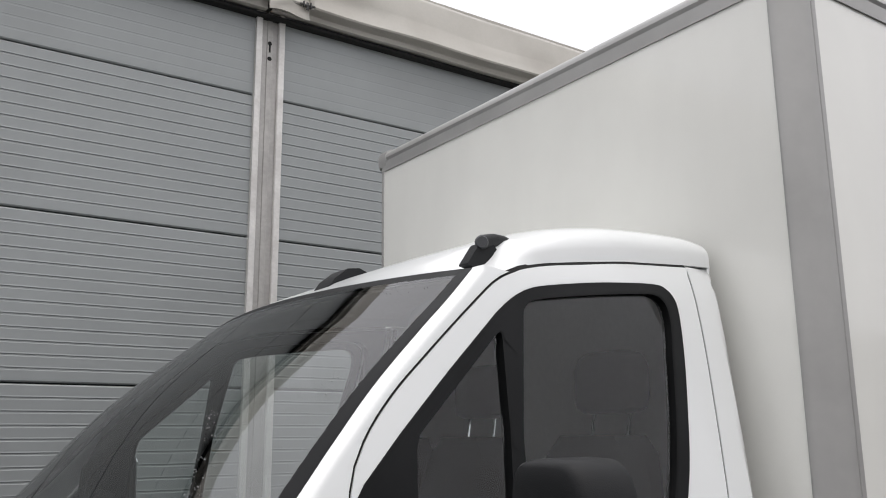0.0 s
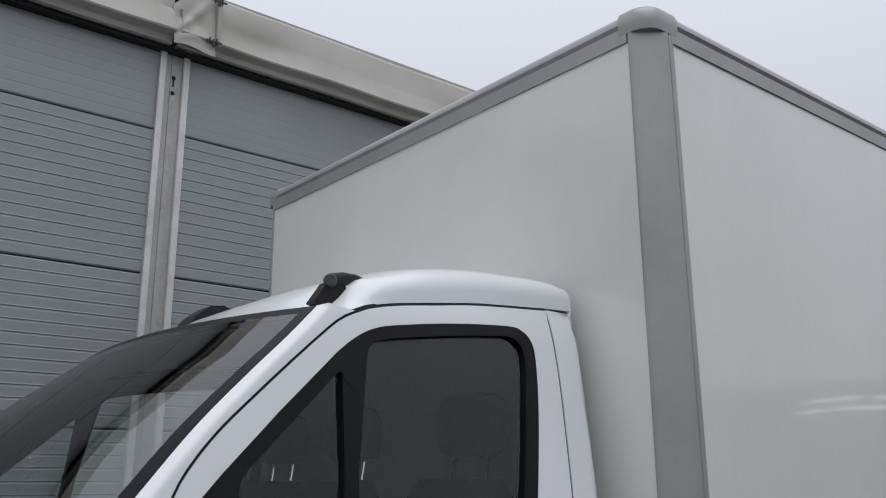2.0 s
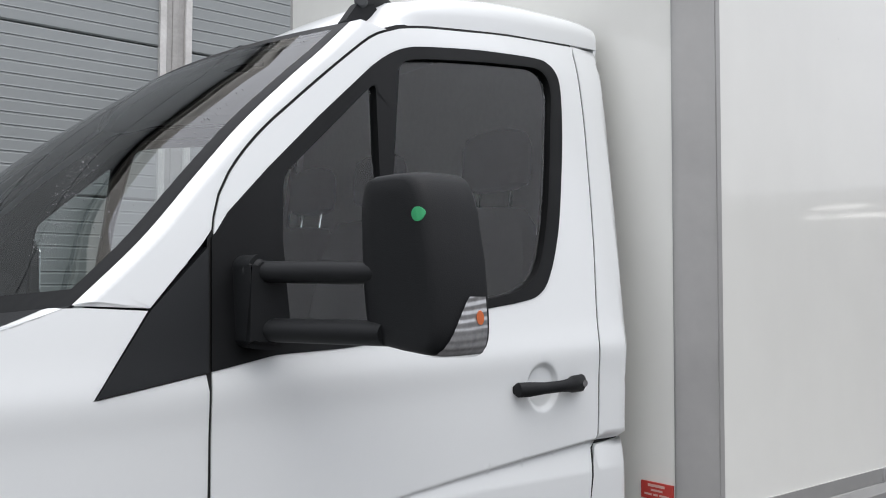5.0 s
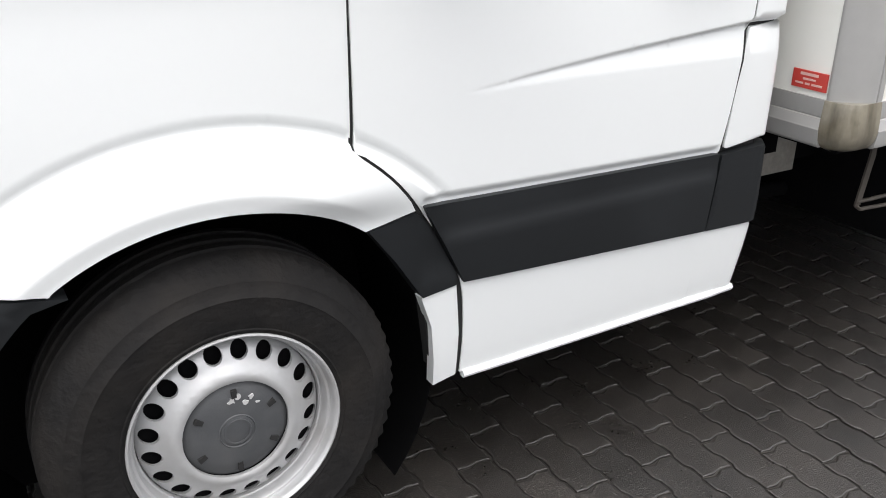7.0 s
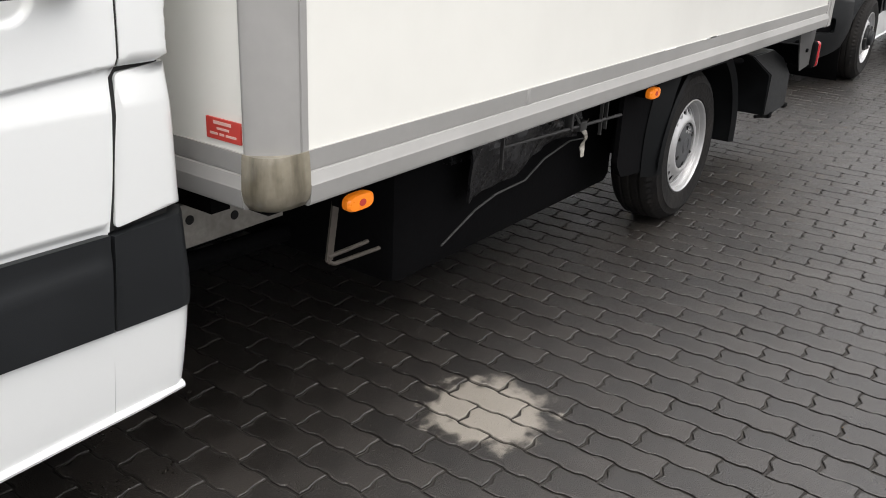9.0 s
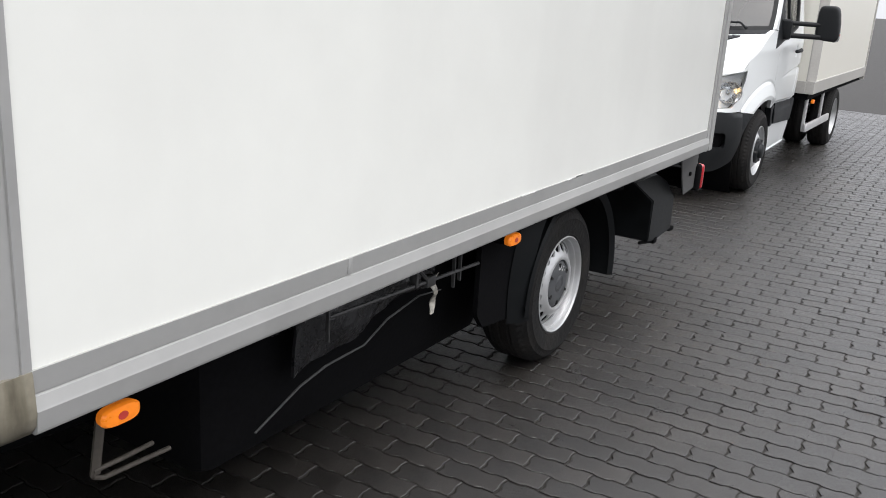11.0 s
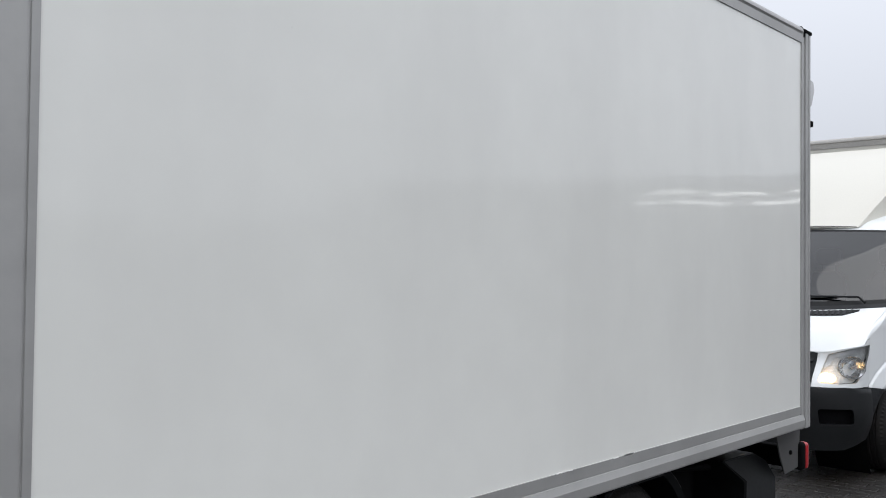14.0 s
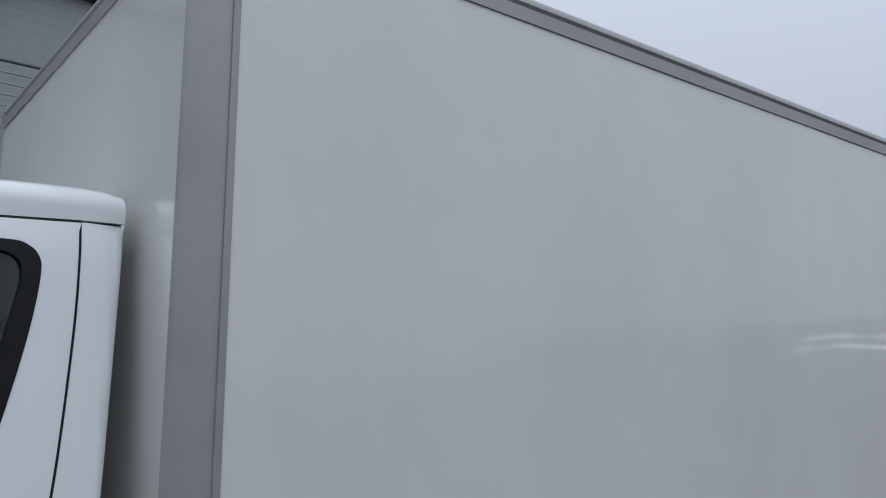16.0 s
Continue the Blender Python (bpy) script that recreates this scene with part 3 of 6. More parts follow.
def hermite(v, table):
    """A smooth curve through a table."""
    xs, ys = [p[0] for p in table], [p[1] for p in table]
    if v <= xs[0]:
        return ys[0]
    if v >= xs[-1]:
        return ys[-1]
    i = max(k for k in range(len(xs) - 1) if xs[k] <= v)
    sl = [(ys[min(k + 1, len(xs) - 1)] - ys[max(k - 1, 0)]) / (xs[min(k + 1, len(xs) - 1)] - xs[max(k - 1, 0)]) for k in (i, i + 1)]
    h = xs[i + 1] - xs[i]
    t = (v - xs[i]) / h
    return ((2 * t ** 3 - 3 * t ** 2 + 1) * ys[i] + (t ** 3 - 2 * t ** 2 + t) * h * sl[0] + (-2 * t ** 3 + 3 * t ** 2) * ys[i + 1] + (t ** 3 - t ** 2) * h * sl[1])


SIDE = [(0.28, 0.172), (0.4, 0.15), (0.6, 0.127), (0.8, 0.115), (1.05, 0.106), (1.3, 0.110), (1.5, 0.138), (1.8, 0.190), (2.05, 0.238), (2.16, 0.272)]


def press_z(x):
    """The height of the pressed line along the door."""
    return hermite(x, [(0.53, 1.003), (0.70, 1.0235), (0.90, 1.043), (1.09, 1.0585), (1.334, 1.077), (1.52, 1.087)])


def tuck(x, z):
    """The door's edge turned in over the rubbing strip."""
    zt = 0.785 - 0.027 * (x - 0.45)
    return 0.011 * sstep(zt + 0.026, zt + 0.004, z) * sstep(0.58, 0.66, z) * sstep(0.43, 0.46, x) * (1 - sstep(1.29, 1.31, x))


def side_y(x, z):
    """How far in the cab's side lies at a place along and up."""
    y = hermite(z, SIDE)
    y += 0.025 * sstep(0.3, 1.6, x) * 1.15
    if x < 0.2:
        y += 0.12 * ((0.2 - x) / 0.8) ** 2
    r = math.hypot(x - AX, z - AZ)
    k = sstep(0.76, 0.86, z) if x > AX else sstep(0.30, 0.5, z)
    y += 0.005 * sstep(0.648, 0.634, r) * sstep(0.612, 0.625, r) * k
    y -= (0.009 * sstep(0.628, 0.612, r) + 0.028 * min(1.0, max(0.0, (0.618 - r) / 0.103)) - 0.005 * sstep(0.516, 0.480, r)) * k
    # pressed line that rises to the rear
    d = z - press_z(x)
    w = 0.073 * min(1.0, max(0.0, (x - 0.54) / 0.79)) + 1e-4
    amp = 0.20 * w * (1 - 0.5 * sstep(1.36, 1.42, x))
    if d < 0:
        y += amp * max(0.0, 1 + d / w)
    else:
        y += amp * sstep(0.007, 0.0, d)
    y += tuck(x, z)
    r = math.hypot((x - 1.150) * 1.05, z - 1.229)
    y += 0.012 * sstep(0.062, 0.045, r)
    # soft shoulder under the window line
    y -= 0.006 * math.exp(-((z - 1.27 - 0.03 * x) / 0.05) ** 2)
    return y


# lines along which the side is pressed, for a fine mesh there
PRESS = [(x / 1000, press_z(x / 1000) + d) for x in range(530, 1500, 14) for d in (-0.030, -0.014, -0.005, 0.0, 0.0035, 0.007, 0.012)]
PRESS += [(x / 1000, press_z(x / 1000) - 0.073 * (x / 1000 - 0.54) / 0.79 + d) for x in range(640, 1330, 14) for d in (-0.006, 0.0, 0.006)]
PRESS += [(x / 1000, 0.785 - 0.027 * (x / 1000 - 0.45) + d) for x in range(450, 1300, 9) for d in (0.004, 0.010, 0.016, 0.022, 0.028)]
FLARE = [(AX + r * math.cos(radians(a)), AZ + r * math.sin(radians(a))) for a in np.arange(10, 178, 1.3) for r in (0.490, 0.500, 0.509, 0.518, 0.527, 0.590, 0.600, 0.608, 0.615, 0.622, 0.630, 0.638, 0.646, 0.656, 0.668)]
DISH = [(1.150 + r * math.cos(radians(a)) / 1.05, 1.229 + r * math.sin(radians(a))) for a in range(0, 360, 9) for r in (0.044, 0.050, 0.056, 0.063)]


def S(x, z, out=0.0):
    return (x, side_y(x, z) - out, z)


FRONT_SEAM = spline([(0.291, 0.925), (0.293, 0.98), (0.291, 1.308), (0.303, 1.50), (0.313, 1.595), (0.326, 1.640), (0.349, 1.684), (0.385, 1.733), (0.437, 1.789), (0.500, 1.846),
                     (0.568, 1.906), (0.642, 1.969), (0.718, 2.030), (0.763, 2.054), (0.806, 2.071), (0.891, 2.090), (1.018, 2.108), (1.180, 2.129), (1.437, 2.148)])
REAR_SEAM = spline([(1.437, 2.148), (1.434, 2.057), (1.424, 1.879), (1.397, 1.598), (1.366, 1.345), (1.354, 1.081), (1.341, 1.062), (1.326, 0.879), (1.310, 0.766)])
LOW_SEAM = spline([(0.291, 0.925), (0.310, 0.912), (0.370, 0.860), (0.434, 0.783), (0.500, 0.685), (0.545, 0.585), (0.562, 0.45), (0.565, 0.335)])
WINDOW = ([(0.2965, 1.316)] + spline([(0.422, 1.338), (0.667, 1.354), (0.95, 1.413), (1.082, 1.432), (1.158, 1.450), (1.207, 1.497), (1.259, 1.611),
          (1.300, 1.76), (1.328, 1.885), (1.345, 2.000), (1.341, 2.045), (1.315, 2.072), (1.262, 2.080), (1.065, 2.064), (0.881, 2.038), (0.82, 2.024), (0.779, 2.006), (0.745, 1.985)], 0.012)
          + [(0.712, 1.960), (0.562, 1.825), (0.433, 1.702), (0.342, 1.608), (0.3115, 1.560)])
FRAME = [(0.2925, 1.314)] + WINDOW[1:-1] + [(0.3060, 1.556)]
GLASS_MAIN = rounded(spline([(0.792, 1.972), (0.812, 1.990), (0.88, 2.007), (1.06, 2.032), (1.19, 2.046), (1.262, 2.050), (1.296, 2.032), (1.303, 1.985), (1.281, 1.885), (1.252, 1.755), (1.222, 1.645), (1.188, 1.553),
                            (1.155, 1.500), (1.105, 1.467), (1.04, 1.449), (0.90, 1.428), (0.716, 1.394)], 0.014) + [(0.740, 1.70)], 0.02, 2)
GLASS_QTR = rounded([(0.719, 1.925), (0.704, 1.70), (0.672, 1.396), (0.458, 1.376), (0.454, 1.56), (0.466, 1.690)], 0.025)


def shift(pts, dx, dz=0.0):
    return [(x + dx, z + dz) for x, z in pts]


PILLAR_EDGE = [(0.058, 1.4335), (0.180, 1.552), (0.290, 1.680), (0.391, 1.793), (0.517, 1.914), (0.588, 1.978), (0.676, 2.062)]


def windscreen_point(u, v):
    """u: across from the near pillar, v: up from the cowl."""
    c = 1 - (2 * u - 1) ** 2
    z = 1.4335 + (2.062 - 1.4335) * v
    x = hermite(z, [(q, p) for p, q in PILLAR_EDGE])
    y = side_y(x, z) + 0.018
    bow = 0.03 * math.sin(math.pi * v)
    return Vector((x - (0.26 - 0.15 * v) * c - 0.6 * bow * c, y + (2 * CY - 2 * y) * u, z + (-0.05 + 0.068 * v) * c + 0.7 * bow * c))


def roof_front(u):
    return windscreen_point(u, 1.0)


def roof_point(u, v):
    """u: across, v: back from the windscreen's top."""
    f = roof_front(u)
    th = math.pi * u
    x = f.x + (1.548 - f.x) * v
    zs = interp(x, [(0.6, 2.068), (0.72, 2.046), (0.763, 2.060), (0.806, 2.077), (0.891, 2.096), (1.018, 2.114), (1.18, 2.135), (1.437, 2.154), (1.54, 2.158)])
    ys = side_y(min(x, 1.44), min(zs, 2.155)) + 0.006
    top = hermite(x, [(0.5, 2.088), (0.62, 2.12), (0.84, 2.184), (1.0, 2.239), (1.2, 2.273), (1.42, 2.286), (1.52, 2.284), (1.549, 2.274)])
    p = 4.0
    c, s = math.cos(th), math.sin(th)
    y = CY - (CY - ys) * math.copysign(abs(c) ** (2 / p), c)
    z = zs + (top - zs) * abs(s) ** (2 / p)
    k = sstep(0.0, 0.22, v)
    return Vector((x, f.y + (y - f.y) * k, f.z + (z - f.z) * k))


def nose(s, z):
    """The nose in plan: s runs from the side (0) to the middle (1)."""
    a = min(1.0, max(0.0, s)) * math.pi / 2
    y = side_y(-0.45, z) + (CY - side_y(-0.45, z)) * (1 - max(0.0, math.cos(a)) ** 0.62)
    x = -0.45 - (0.50 - 0.20 * sstep(0.72, 1.05, z)) * math.sin(a) ** 0.8
    return Vector((x, y, z))


def wheel(parent, x, y, z, side=1, front_hub=False, dish=False, width=0.225, R=WHEEL_R, holes_n=20, hole_r=0.0178):
    """A steel wheel with its tyre. side: 1 faces the near side, -1 the far side."""
    w = part("wheel", revolve([(0.203, 0.03), (0.203, width - 0.03)], (0, 0, 0), 24), CHASSIS, parent, "silver steel wheel with round vent holes and a black tyre")
    prof = [(0.206, 0.012), (0.212, 0.002), (0.222, -0.003), (0.225, -0.0055), (0.228, -0.004), (0.262, -0.012), (0.290, -0.010), (0.294, -0.0115), (0.298, -0.008), (0.318, 0.000), (0.322, 0.0005), (0.325, 0.005), (0.336, 0.014), (R - 0.008, 0.030), (R - 0.001, 0.044),
            (R, 0.066), (R - 0.009, 0.070), (R - 0.009, 0.078), (R, 0.082), (R, 0.108), (R - 0.009, 0.112), (R - 0.009, 0.120), (R, 0.124), (R, 0.150),
            (R - 0.009, 0.154), (R - 0.009, 0.162), (R, 0.166), (R - 0.002, 0.188), (0.335, 0.215), (0.29, 0.228), (0.206, 0.215)]
    part("tyre", revolve(prof, (0, 0, 0), 132, {12: 0.006, 13: 0.010, 14: 0.007}), TYRE, w, "worn black tyre with a blocky tread")
    dp = 0.075 if dish else 0.0
    # black disc added close behind the vent holes to make them look shaded
    part("hole_backing", revolve([(0.0001, 0.056 + dp), (0.1855, 0.056 + dp), (0.187, 0.064 + dp), (0.187, 0.16)], (0, 0, 0), 32), CHASSIS, w)
    rim = revolve([(0.206, 0.016), (0.213, 0.007), (0.2165, 0.001), (0.2160, -0.0035), (0.2125, -0.005), (0.2085, -0.001), (0.2065, 0.006), (0.2055, 0.016), (0.2035, 0.0200), (0.1990, 0.0212), (0.1968, 0.0245),
                   (0.1955, 0.040), (0.1935, 0.0445), (0.1905, 0.046), (0.1895, 0.050), (0.189, 0.080 + dp)], (0, 0, 0), 72)
    part("rim", rim, STEEL, w, "scuffed silver rim flange")
    n = holes_n
    ring = [(0.1875 * math.cos(2 * math.pi * k / 96), 0.1875 * math.sin(2 * math.pi * k / 96)) for k in range(96)]
    holes = [[(0.108 * math.cos(-2 * math.pi * k / 48), 0.108 * math.sin(-2 * math.pi * k / 48)) for k in range(48)]]
    for h in range(n):
        a = 2 * math.pi * (h + 0.5) / n
        cx, cz = 0.1650 * math.cos(a), 0.1650 * math.sin(a)
        holes.append([(cx + hole_r * math.cos(-2 * math.pi * k / 18), cz + hole_r * math.sin(-2 * math.pi * k / 18)) for k in range(18)])

    def disc(px, pz):
        r = math.hypot(px, pz)
        return (px, dp + hermite(r, [(0.10, 0.012), (0.113, 0.006), (0.122, 0.006), (0.134, 0.013), (0.146, 0.022), (0.165, 0.032), (0.180, 0.044), (0.19, 0.058)]), pz)

    part("disc", skin(ring, disc, (0, 1, 0), holes, step=0.012, lip=0.002, fold=0.008), STEEL, w, "silver wheel disc with round holes")
    hub = -0.050 if front_hub else (dp * 0.4 if dish else 0.004)
    if front_hub:
        prof = [(0.0001, hub), (0.050, hub), (0.060, hub + 0.006), (0.064, hub + 0.030), (0.098, hub + 0.034), (0.106, hub + 0.042), (0.108, 0.05)]
        part("hub", revolve(prof, (0, 0, 0), 32), TRIM, w, "dark protruding hub")
        for k in range(6):
            a = k * math.pi / 3
            part("wheel_nut", revolve([(0.0001, 0.0), (0.012, 0.0), (0.013, 0.03)], (0.098 * math.cos(a), -0.022, 0.098 * math.sin(a)), 6), GALV, w, smooth=False)
    prof = [(0.0001, hub), (0.030, hub), (0.034, hub + 0.002), (0.036, hub), (0.038, hub + 0.002), (0.075, hub + 0.004), (0.098, hub + 0.010), (0.110, hub + 0.020), (0.110, 0.06 + dp)]
    if not front_hub:
        part("hub_cap", revolve(prof, (0, 0, 0), 48), HUBCAP, w, "scratched dark grey hub cap")
    if not front_hub and not dish:
        for k in range(6):
            a = math.pi / 2 + k * math.pi / 3
            c, s = math.cos(a), math.sin(a)
            part("slot", prism_y([(c * r - s * t, s * r + c * t) for r, t in ((0.076, -0.0045), (0.093, -0.0055), (0.093, 0.0055), (0.076, 0.0045))], hub + 0.001, hub + 0.010), DARK, w, smooth=False)
        rnd = random.Random(3)
        for k in range(5):
            fx, fz, fr = -0.006 + 0.013 * k, 0.070 - 0.004 * k + 0.012 * (k % 2), 0.008 - 0.0008 * k
            fl = [(fx + fr * rnd.uniform(0.4, 1.3) * math.cos(q), fz + fr * rnd.uniform(0.3, 1.2) * math.sin(q)) for q in [2 * math.pi * j / 9 for j in range(9)]]
            part("flake", prism_y(fl, hub + 0.0015, hub + 0.006), PEEL, w, smooth=False)
        part("emblem", revolve([(0.024, hub + 0.001), (0.024, hub - 0.002), (0.028, hub - 0.002), (0.029, hub + 0.001)], (0, 0, 0), 28), HUBCAP, w)
    w.location = (x, y, z)
    if side < 0:
        w.rotation_euler = (0, 0, math.pi)
    return w


def mirror(parent, flip=False, dotted=True):
    """A long-arm mirror: foot on the door, two arms, housing with an indicator."""
    parts = []
    foot = prism_y(rounded([(0.340, 1.356), (0.342, 1.512), (0.360, 1.528), (0.408, 1.512), (0.424, 1.370), (0.400, 1.350)], 0.02), 0.055, 0.150)
    bmesh.ops.bevel(foot, geom=[e for e in foot.edges if e.calc_length() > 0.1 and abs((e.verts[0].co - e.verts[1].co).y) < 0.01], offset=0.004, affect="EDGES")
    bmesh.ops.bevel(foot, geom=[e for e in foot.edges if all(v.co.y < 0.057 for v in e.verts)], offset=0.014, segments=3, affect="EDGES")
    house_rings = []
    n = 32
    # the housing: a rounded upright shell, narrower at the top
    for x, sc in ((0.463, 0.50), (0.4635, 0.74), (0.467, 0.86), (0.476, 0.935), (0.492, 0.978), (0.520, 1.0), (0.565, 1.0), (0.570, 0.985)):
        ring = []
        for k in range(n):
            a = 2 * math.pi * k / n
            c, s = math.cos(a), math.sin(a)
            px = math.copysign(abs(c) ** 0.40, c)
            pz = math.copysign(abs(s) ** 0.40, s)
            hw = (0.094 - 0.006 * pz - 0.008 * max(0.0, pz)) * sc
            ring.append((x + 0.012 * px * sc - 0.010 * pz, -0.210 + 0.003 * pz + 0.004 * max(0.0, pz) - hw * px, 1.507 + 0.150 * (0.6 + 0.4 * sc if sc > 0.6 else sc * 1.5) * pz - 0.010 * px * (pz < 0)))
        house_rings.append(ring)
    house = loft(house_rings)
    arm1 = loft([[(0.36 + 0.021 * math.cos(a) + 0.125 * t, 0.09 - 0.26 * t, 1.494 + 0.020 * math.sin(a) - 0.004 * t) for a in [2 * math.pi * k / 12 for k in range(12)]] for t in (0, 0.3, 0.7, 1)])
    arm2 = loft([[(0.375 + 0.026 * math.cos(a) + 0.11 * t, 0.09 - 0.26 * t, 1.388 + 0.022 * math.sin(a)) for a in [2 * math.pi * k / 12 for k in range(12)]] for t in (0, 0.3, 0.7, 1)])

    def shell(x, p, out=0.0):
        """A place on the housing's outer lower corner: x along its depth, p down from its middle."""
        sc = interp(x, [(0.463, 0.50), (0.4635, 0.74), (0.467, 0.86), (0.476, 0.935), (0.492, 0.978), (0.520, 1.0)])
        s = p ** 2.5
        px = math.sqrt(max(0.0, 1 - s * s)) ** 0.4
        hw = (0.094 + 0.006 * p) * sc + out
        return Vector((x + 0.012 * px * sc + 0.010 * p - out * 0.6, -0.210 - 0.003 * p - hw * px, 1.507 - (0.150 * (0.6 + 0.4 * sc) + out) * p - 0.010 * px))

    def lens_at(u, v):
        p = 0.30 + 0.69 * v
        x0 = 0.530 - 0.056 * v ** 0.8
        return shell(x0 + (0.564 - x0) * u, p, 0.003 + 0.0006 * math.sin(48 * v + 3 * u))

    lens = grid_surface(lens_at, 10, 44)
    bulb = loft([[shell(0.549 + 0.008 * math.cos(a), 0.52 + 0.075 * math.sin(a), o) for a in [2 * math.pi * k / 14 for k in range(14)]] for o in (0.0005, 0.0048)])
    tree = BVHTree.FromBMesh(house)
    cast = lambda y, z, o: (tree.ray_cast(Vector((0.30, y, z)), Vector((1, 0, 0)))[0].x + o, y, z)
    dot = loft([[cast(-0.270 + r * math.cos(a), 1.583 + r * math.sin(a), o) for a in [2 * math.pi * k / 24 for k in range(24)]] for r, o in ((0.0118, 0.001), (0.0118, -0.0014), (0.009, -0.0016), (0.005, -0.0016), (0.002, -0.0016))])
    face = skin(rounded([(-0.140, 1.378), (-0.150, 1.630), (-0.275, 1.630), (-0.292, 1.385)], 0.03), lambda a, b: (0.574, a, b), (-1, 0, 0), step=0.05, fold=0.004)
    bms = [foot, arm1, arm2, house, lens, bulb, dot, face]
    if flip:
        for b in bms:
            lay = b.verts.layers.float_vector.get("lie")
            for v in b.verts:
                v.co.y = 2 * CY - v.co.y
                if lay:
                    v[lay] = Vector((v[lay].x, -v[lay].y, v[lay].z))
            bmesh.ops.reverse_faces(b, faces=b.faces[:])
    m = part("mirror", foot, BLACK, parent, "black long-arm door mirror")
    part("arm", arm1, BLACK, m)
    part("arm", arm2, BLACK, m)
    part("housing", house, BLACK, m, "large black mirror housing")
    part("indicator_lens", lens, LENS, m, "clear ribbed indicator lens")
    part("indicator_bulb", bulb, BULB, m, "amber bulb")
    if dotted and not flip:
        part("sticker", dot, GREEN, m, "round green sticker")
    else:
        dot.free()
    part("mirror_glass", face, CHROME, m)
    return m


def door(parent, flip=None):
    seam = shift(FRONT_SEAM, 0.0025, -0.002)
    low = shift(LOW_SEAM, 0.0035, 0.001)
    outline = low[::-1][:-1] + seam + shift(REAR_SEAM, -0.0035)[1:] + line([(1.304, 0.766), (1.300, 0.335)], closed=False)
    outline += line([(1.300, 0.331), (0.58, 0.335)], closed=False)
    inw = (0, 1, 0)
    d = part("door", skin(outline, S, inw, [WINDOW], step=0.016, lip=0.0025, flip=flip, rows=PRESS + DISH + [p for p in FLARE if p[0] > 0.2]), PAINT, parent, "white cab door with a pressed line")
    part("window_frame", skin(line(FRAME, 0.03), lambda x, z: S(x, z, 0.004), inw, [GLASS_MAIN, GLASS_QTR], flip=flip, fold=0.03), SEAL, d, "black window frame with mirror sail")
    part("window_pane", skin(GLASS_MAIN, lambda x, z: S(x, z, -0.010), inw, step=0.08, fold=0, flip=flip), GLASS, d, "dark tinted door window").visible_shadow = False
    part("window_pane", skin(GLASS_QTR, lambda x, z: S(x, z, -0.010), inw, step=0.08, fold=0, flip=flip), GLASS, d, "dark tinted quarter window").visible_shadow = False
    # lower trim strip
    strip = line([(0.447, 0.785), (0.550, 0.590), (1.296, 0.551), (1.303, 0.762)], 0.03)
    part("trim_strip", skin(strip, lambda x, z: S(x, z, 0.010 + tuck(x, z) + 0.004 * sstep(0.72, 0.70, z)), inw, fold=0.03, lip=0.006, flip=flip), TRIM, d, "broad dark grey rubbing strip")
    lip_rings = []
    for k in range(25):
        x = 0.575 + (1.484 - 0.575) * k / 24
        y = side_y(x, 0.34) + 0.006 * sstep(1.38, 1.484, x)
        lip_rings.append([(x, y + 0.01, 0.322), (x, y - 0.006, 0.322), (x, y - 0.009, 0.329), (x, y - 0.005, 0.338), (x, y + 0.01, 0.342)])
    lb = loft(lip_rings)
    # handle over its dished recess
    hy = lambda x: side_y(x, 1.31) - 0.001
    hb = loft([[(x, hy(x) - off, 1.232 + 0.02 * (x - 1.15) + dz) for off, dz in ((o + 0.012 * w * math.cos(a), 0.0165 * h * math.sin(a)) for a in [2 * math.pi * k / 12 for k in range(12)])]
               for x, o, w, h in ((1.045, 0.004, 0.5, 0.6), (1.05, 0.012, 1.0, 1.05), (1.075, 0.024, 1.1, 1.05), (1.12, 0.032, 0.9, 0.85), (1.18, 0.034, 0.9, 0.85),
                                  (1.205, 0.032, 1.0, 1.0), (1.222, 0.026, 1.15, 1.25), (1.262, 0.022, 1.15, 1.3), (1.279, 0.012, 0.9, 1.1), (1.284, 0.002, 0.5, 0.7))])
    lock = loft([[(1.258 + 0.0085 * math.cos(a), hy(1.258) - o, 1.2345 + 0.0085 * math.sin(a)) for a in [2 * math.pi * k / 14 for k in range(14)]] for o in (0.03, 0.0385)])
    bms = [(lb, PAINT, "sill_lip", ""), (hb, BLACK, "door_handle", "black door handle"), (lock, CHROME, "lock", "silver key lock")]
    for b, m, nm, lab in bms:
        if flip is not None:
            for v in b.verts:
                v.co.y = 2 * flip - v.co.y
            bmesh.ops.reverse_faces(b, faces=b.faces[:])
        part(nm, b, m, d, lab)
    card = skin(line([(0.64, 0.45), (1.26, 0.42), (1.30, 0.9), (1.20, 1.40), (0.95, 1.385), (0.44, 1.32), (0.42, 1.05), (0.56, 0.80)], 0.06), lambda x, z: S(x, z, -0.07), (0, -1, 0), step=0.08, fold=0.02, flip=flip)
    part("door_card", card, INNER, d, "grey inner door lining")
    return d


def shade_ribbon(pts, depth=0.006, half=0.008):
    """A black ribbon in a seam of the cab's side, standing in for its shade."""
    rings = []
    for i, (x, z) in enumerate(pts):
        a, b = pts[max(i - 1, 0)], pts[min(i + 1, len(pts) - 1)]
        tx, tz = b[0] - a[0], b[1] - a[1]
        n = math.hypot(tx, tz) or 1.0
        rings.append([S(x + q * tz / n, z - q * tx / n, -depth) for q in (-half, 0.0, half)])
    bm = loft(rings, closed=False, caps=False)
    if sum(f.normal.y for f in bm.faces) > 0:
        bmesh.ops.reverse_faces(bm, faces=bm.faces[:])
    return bm


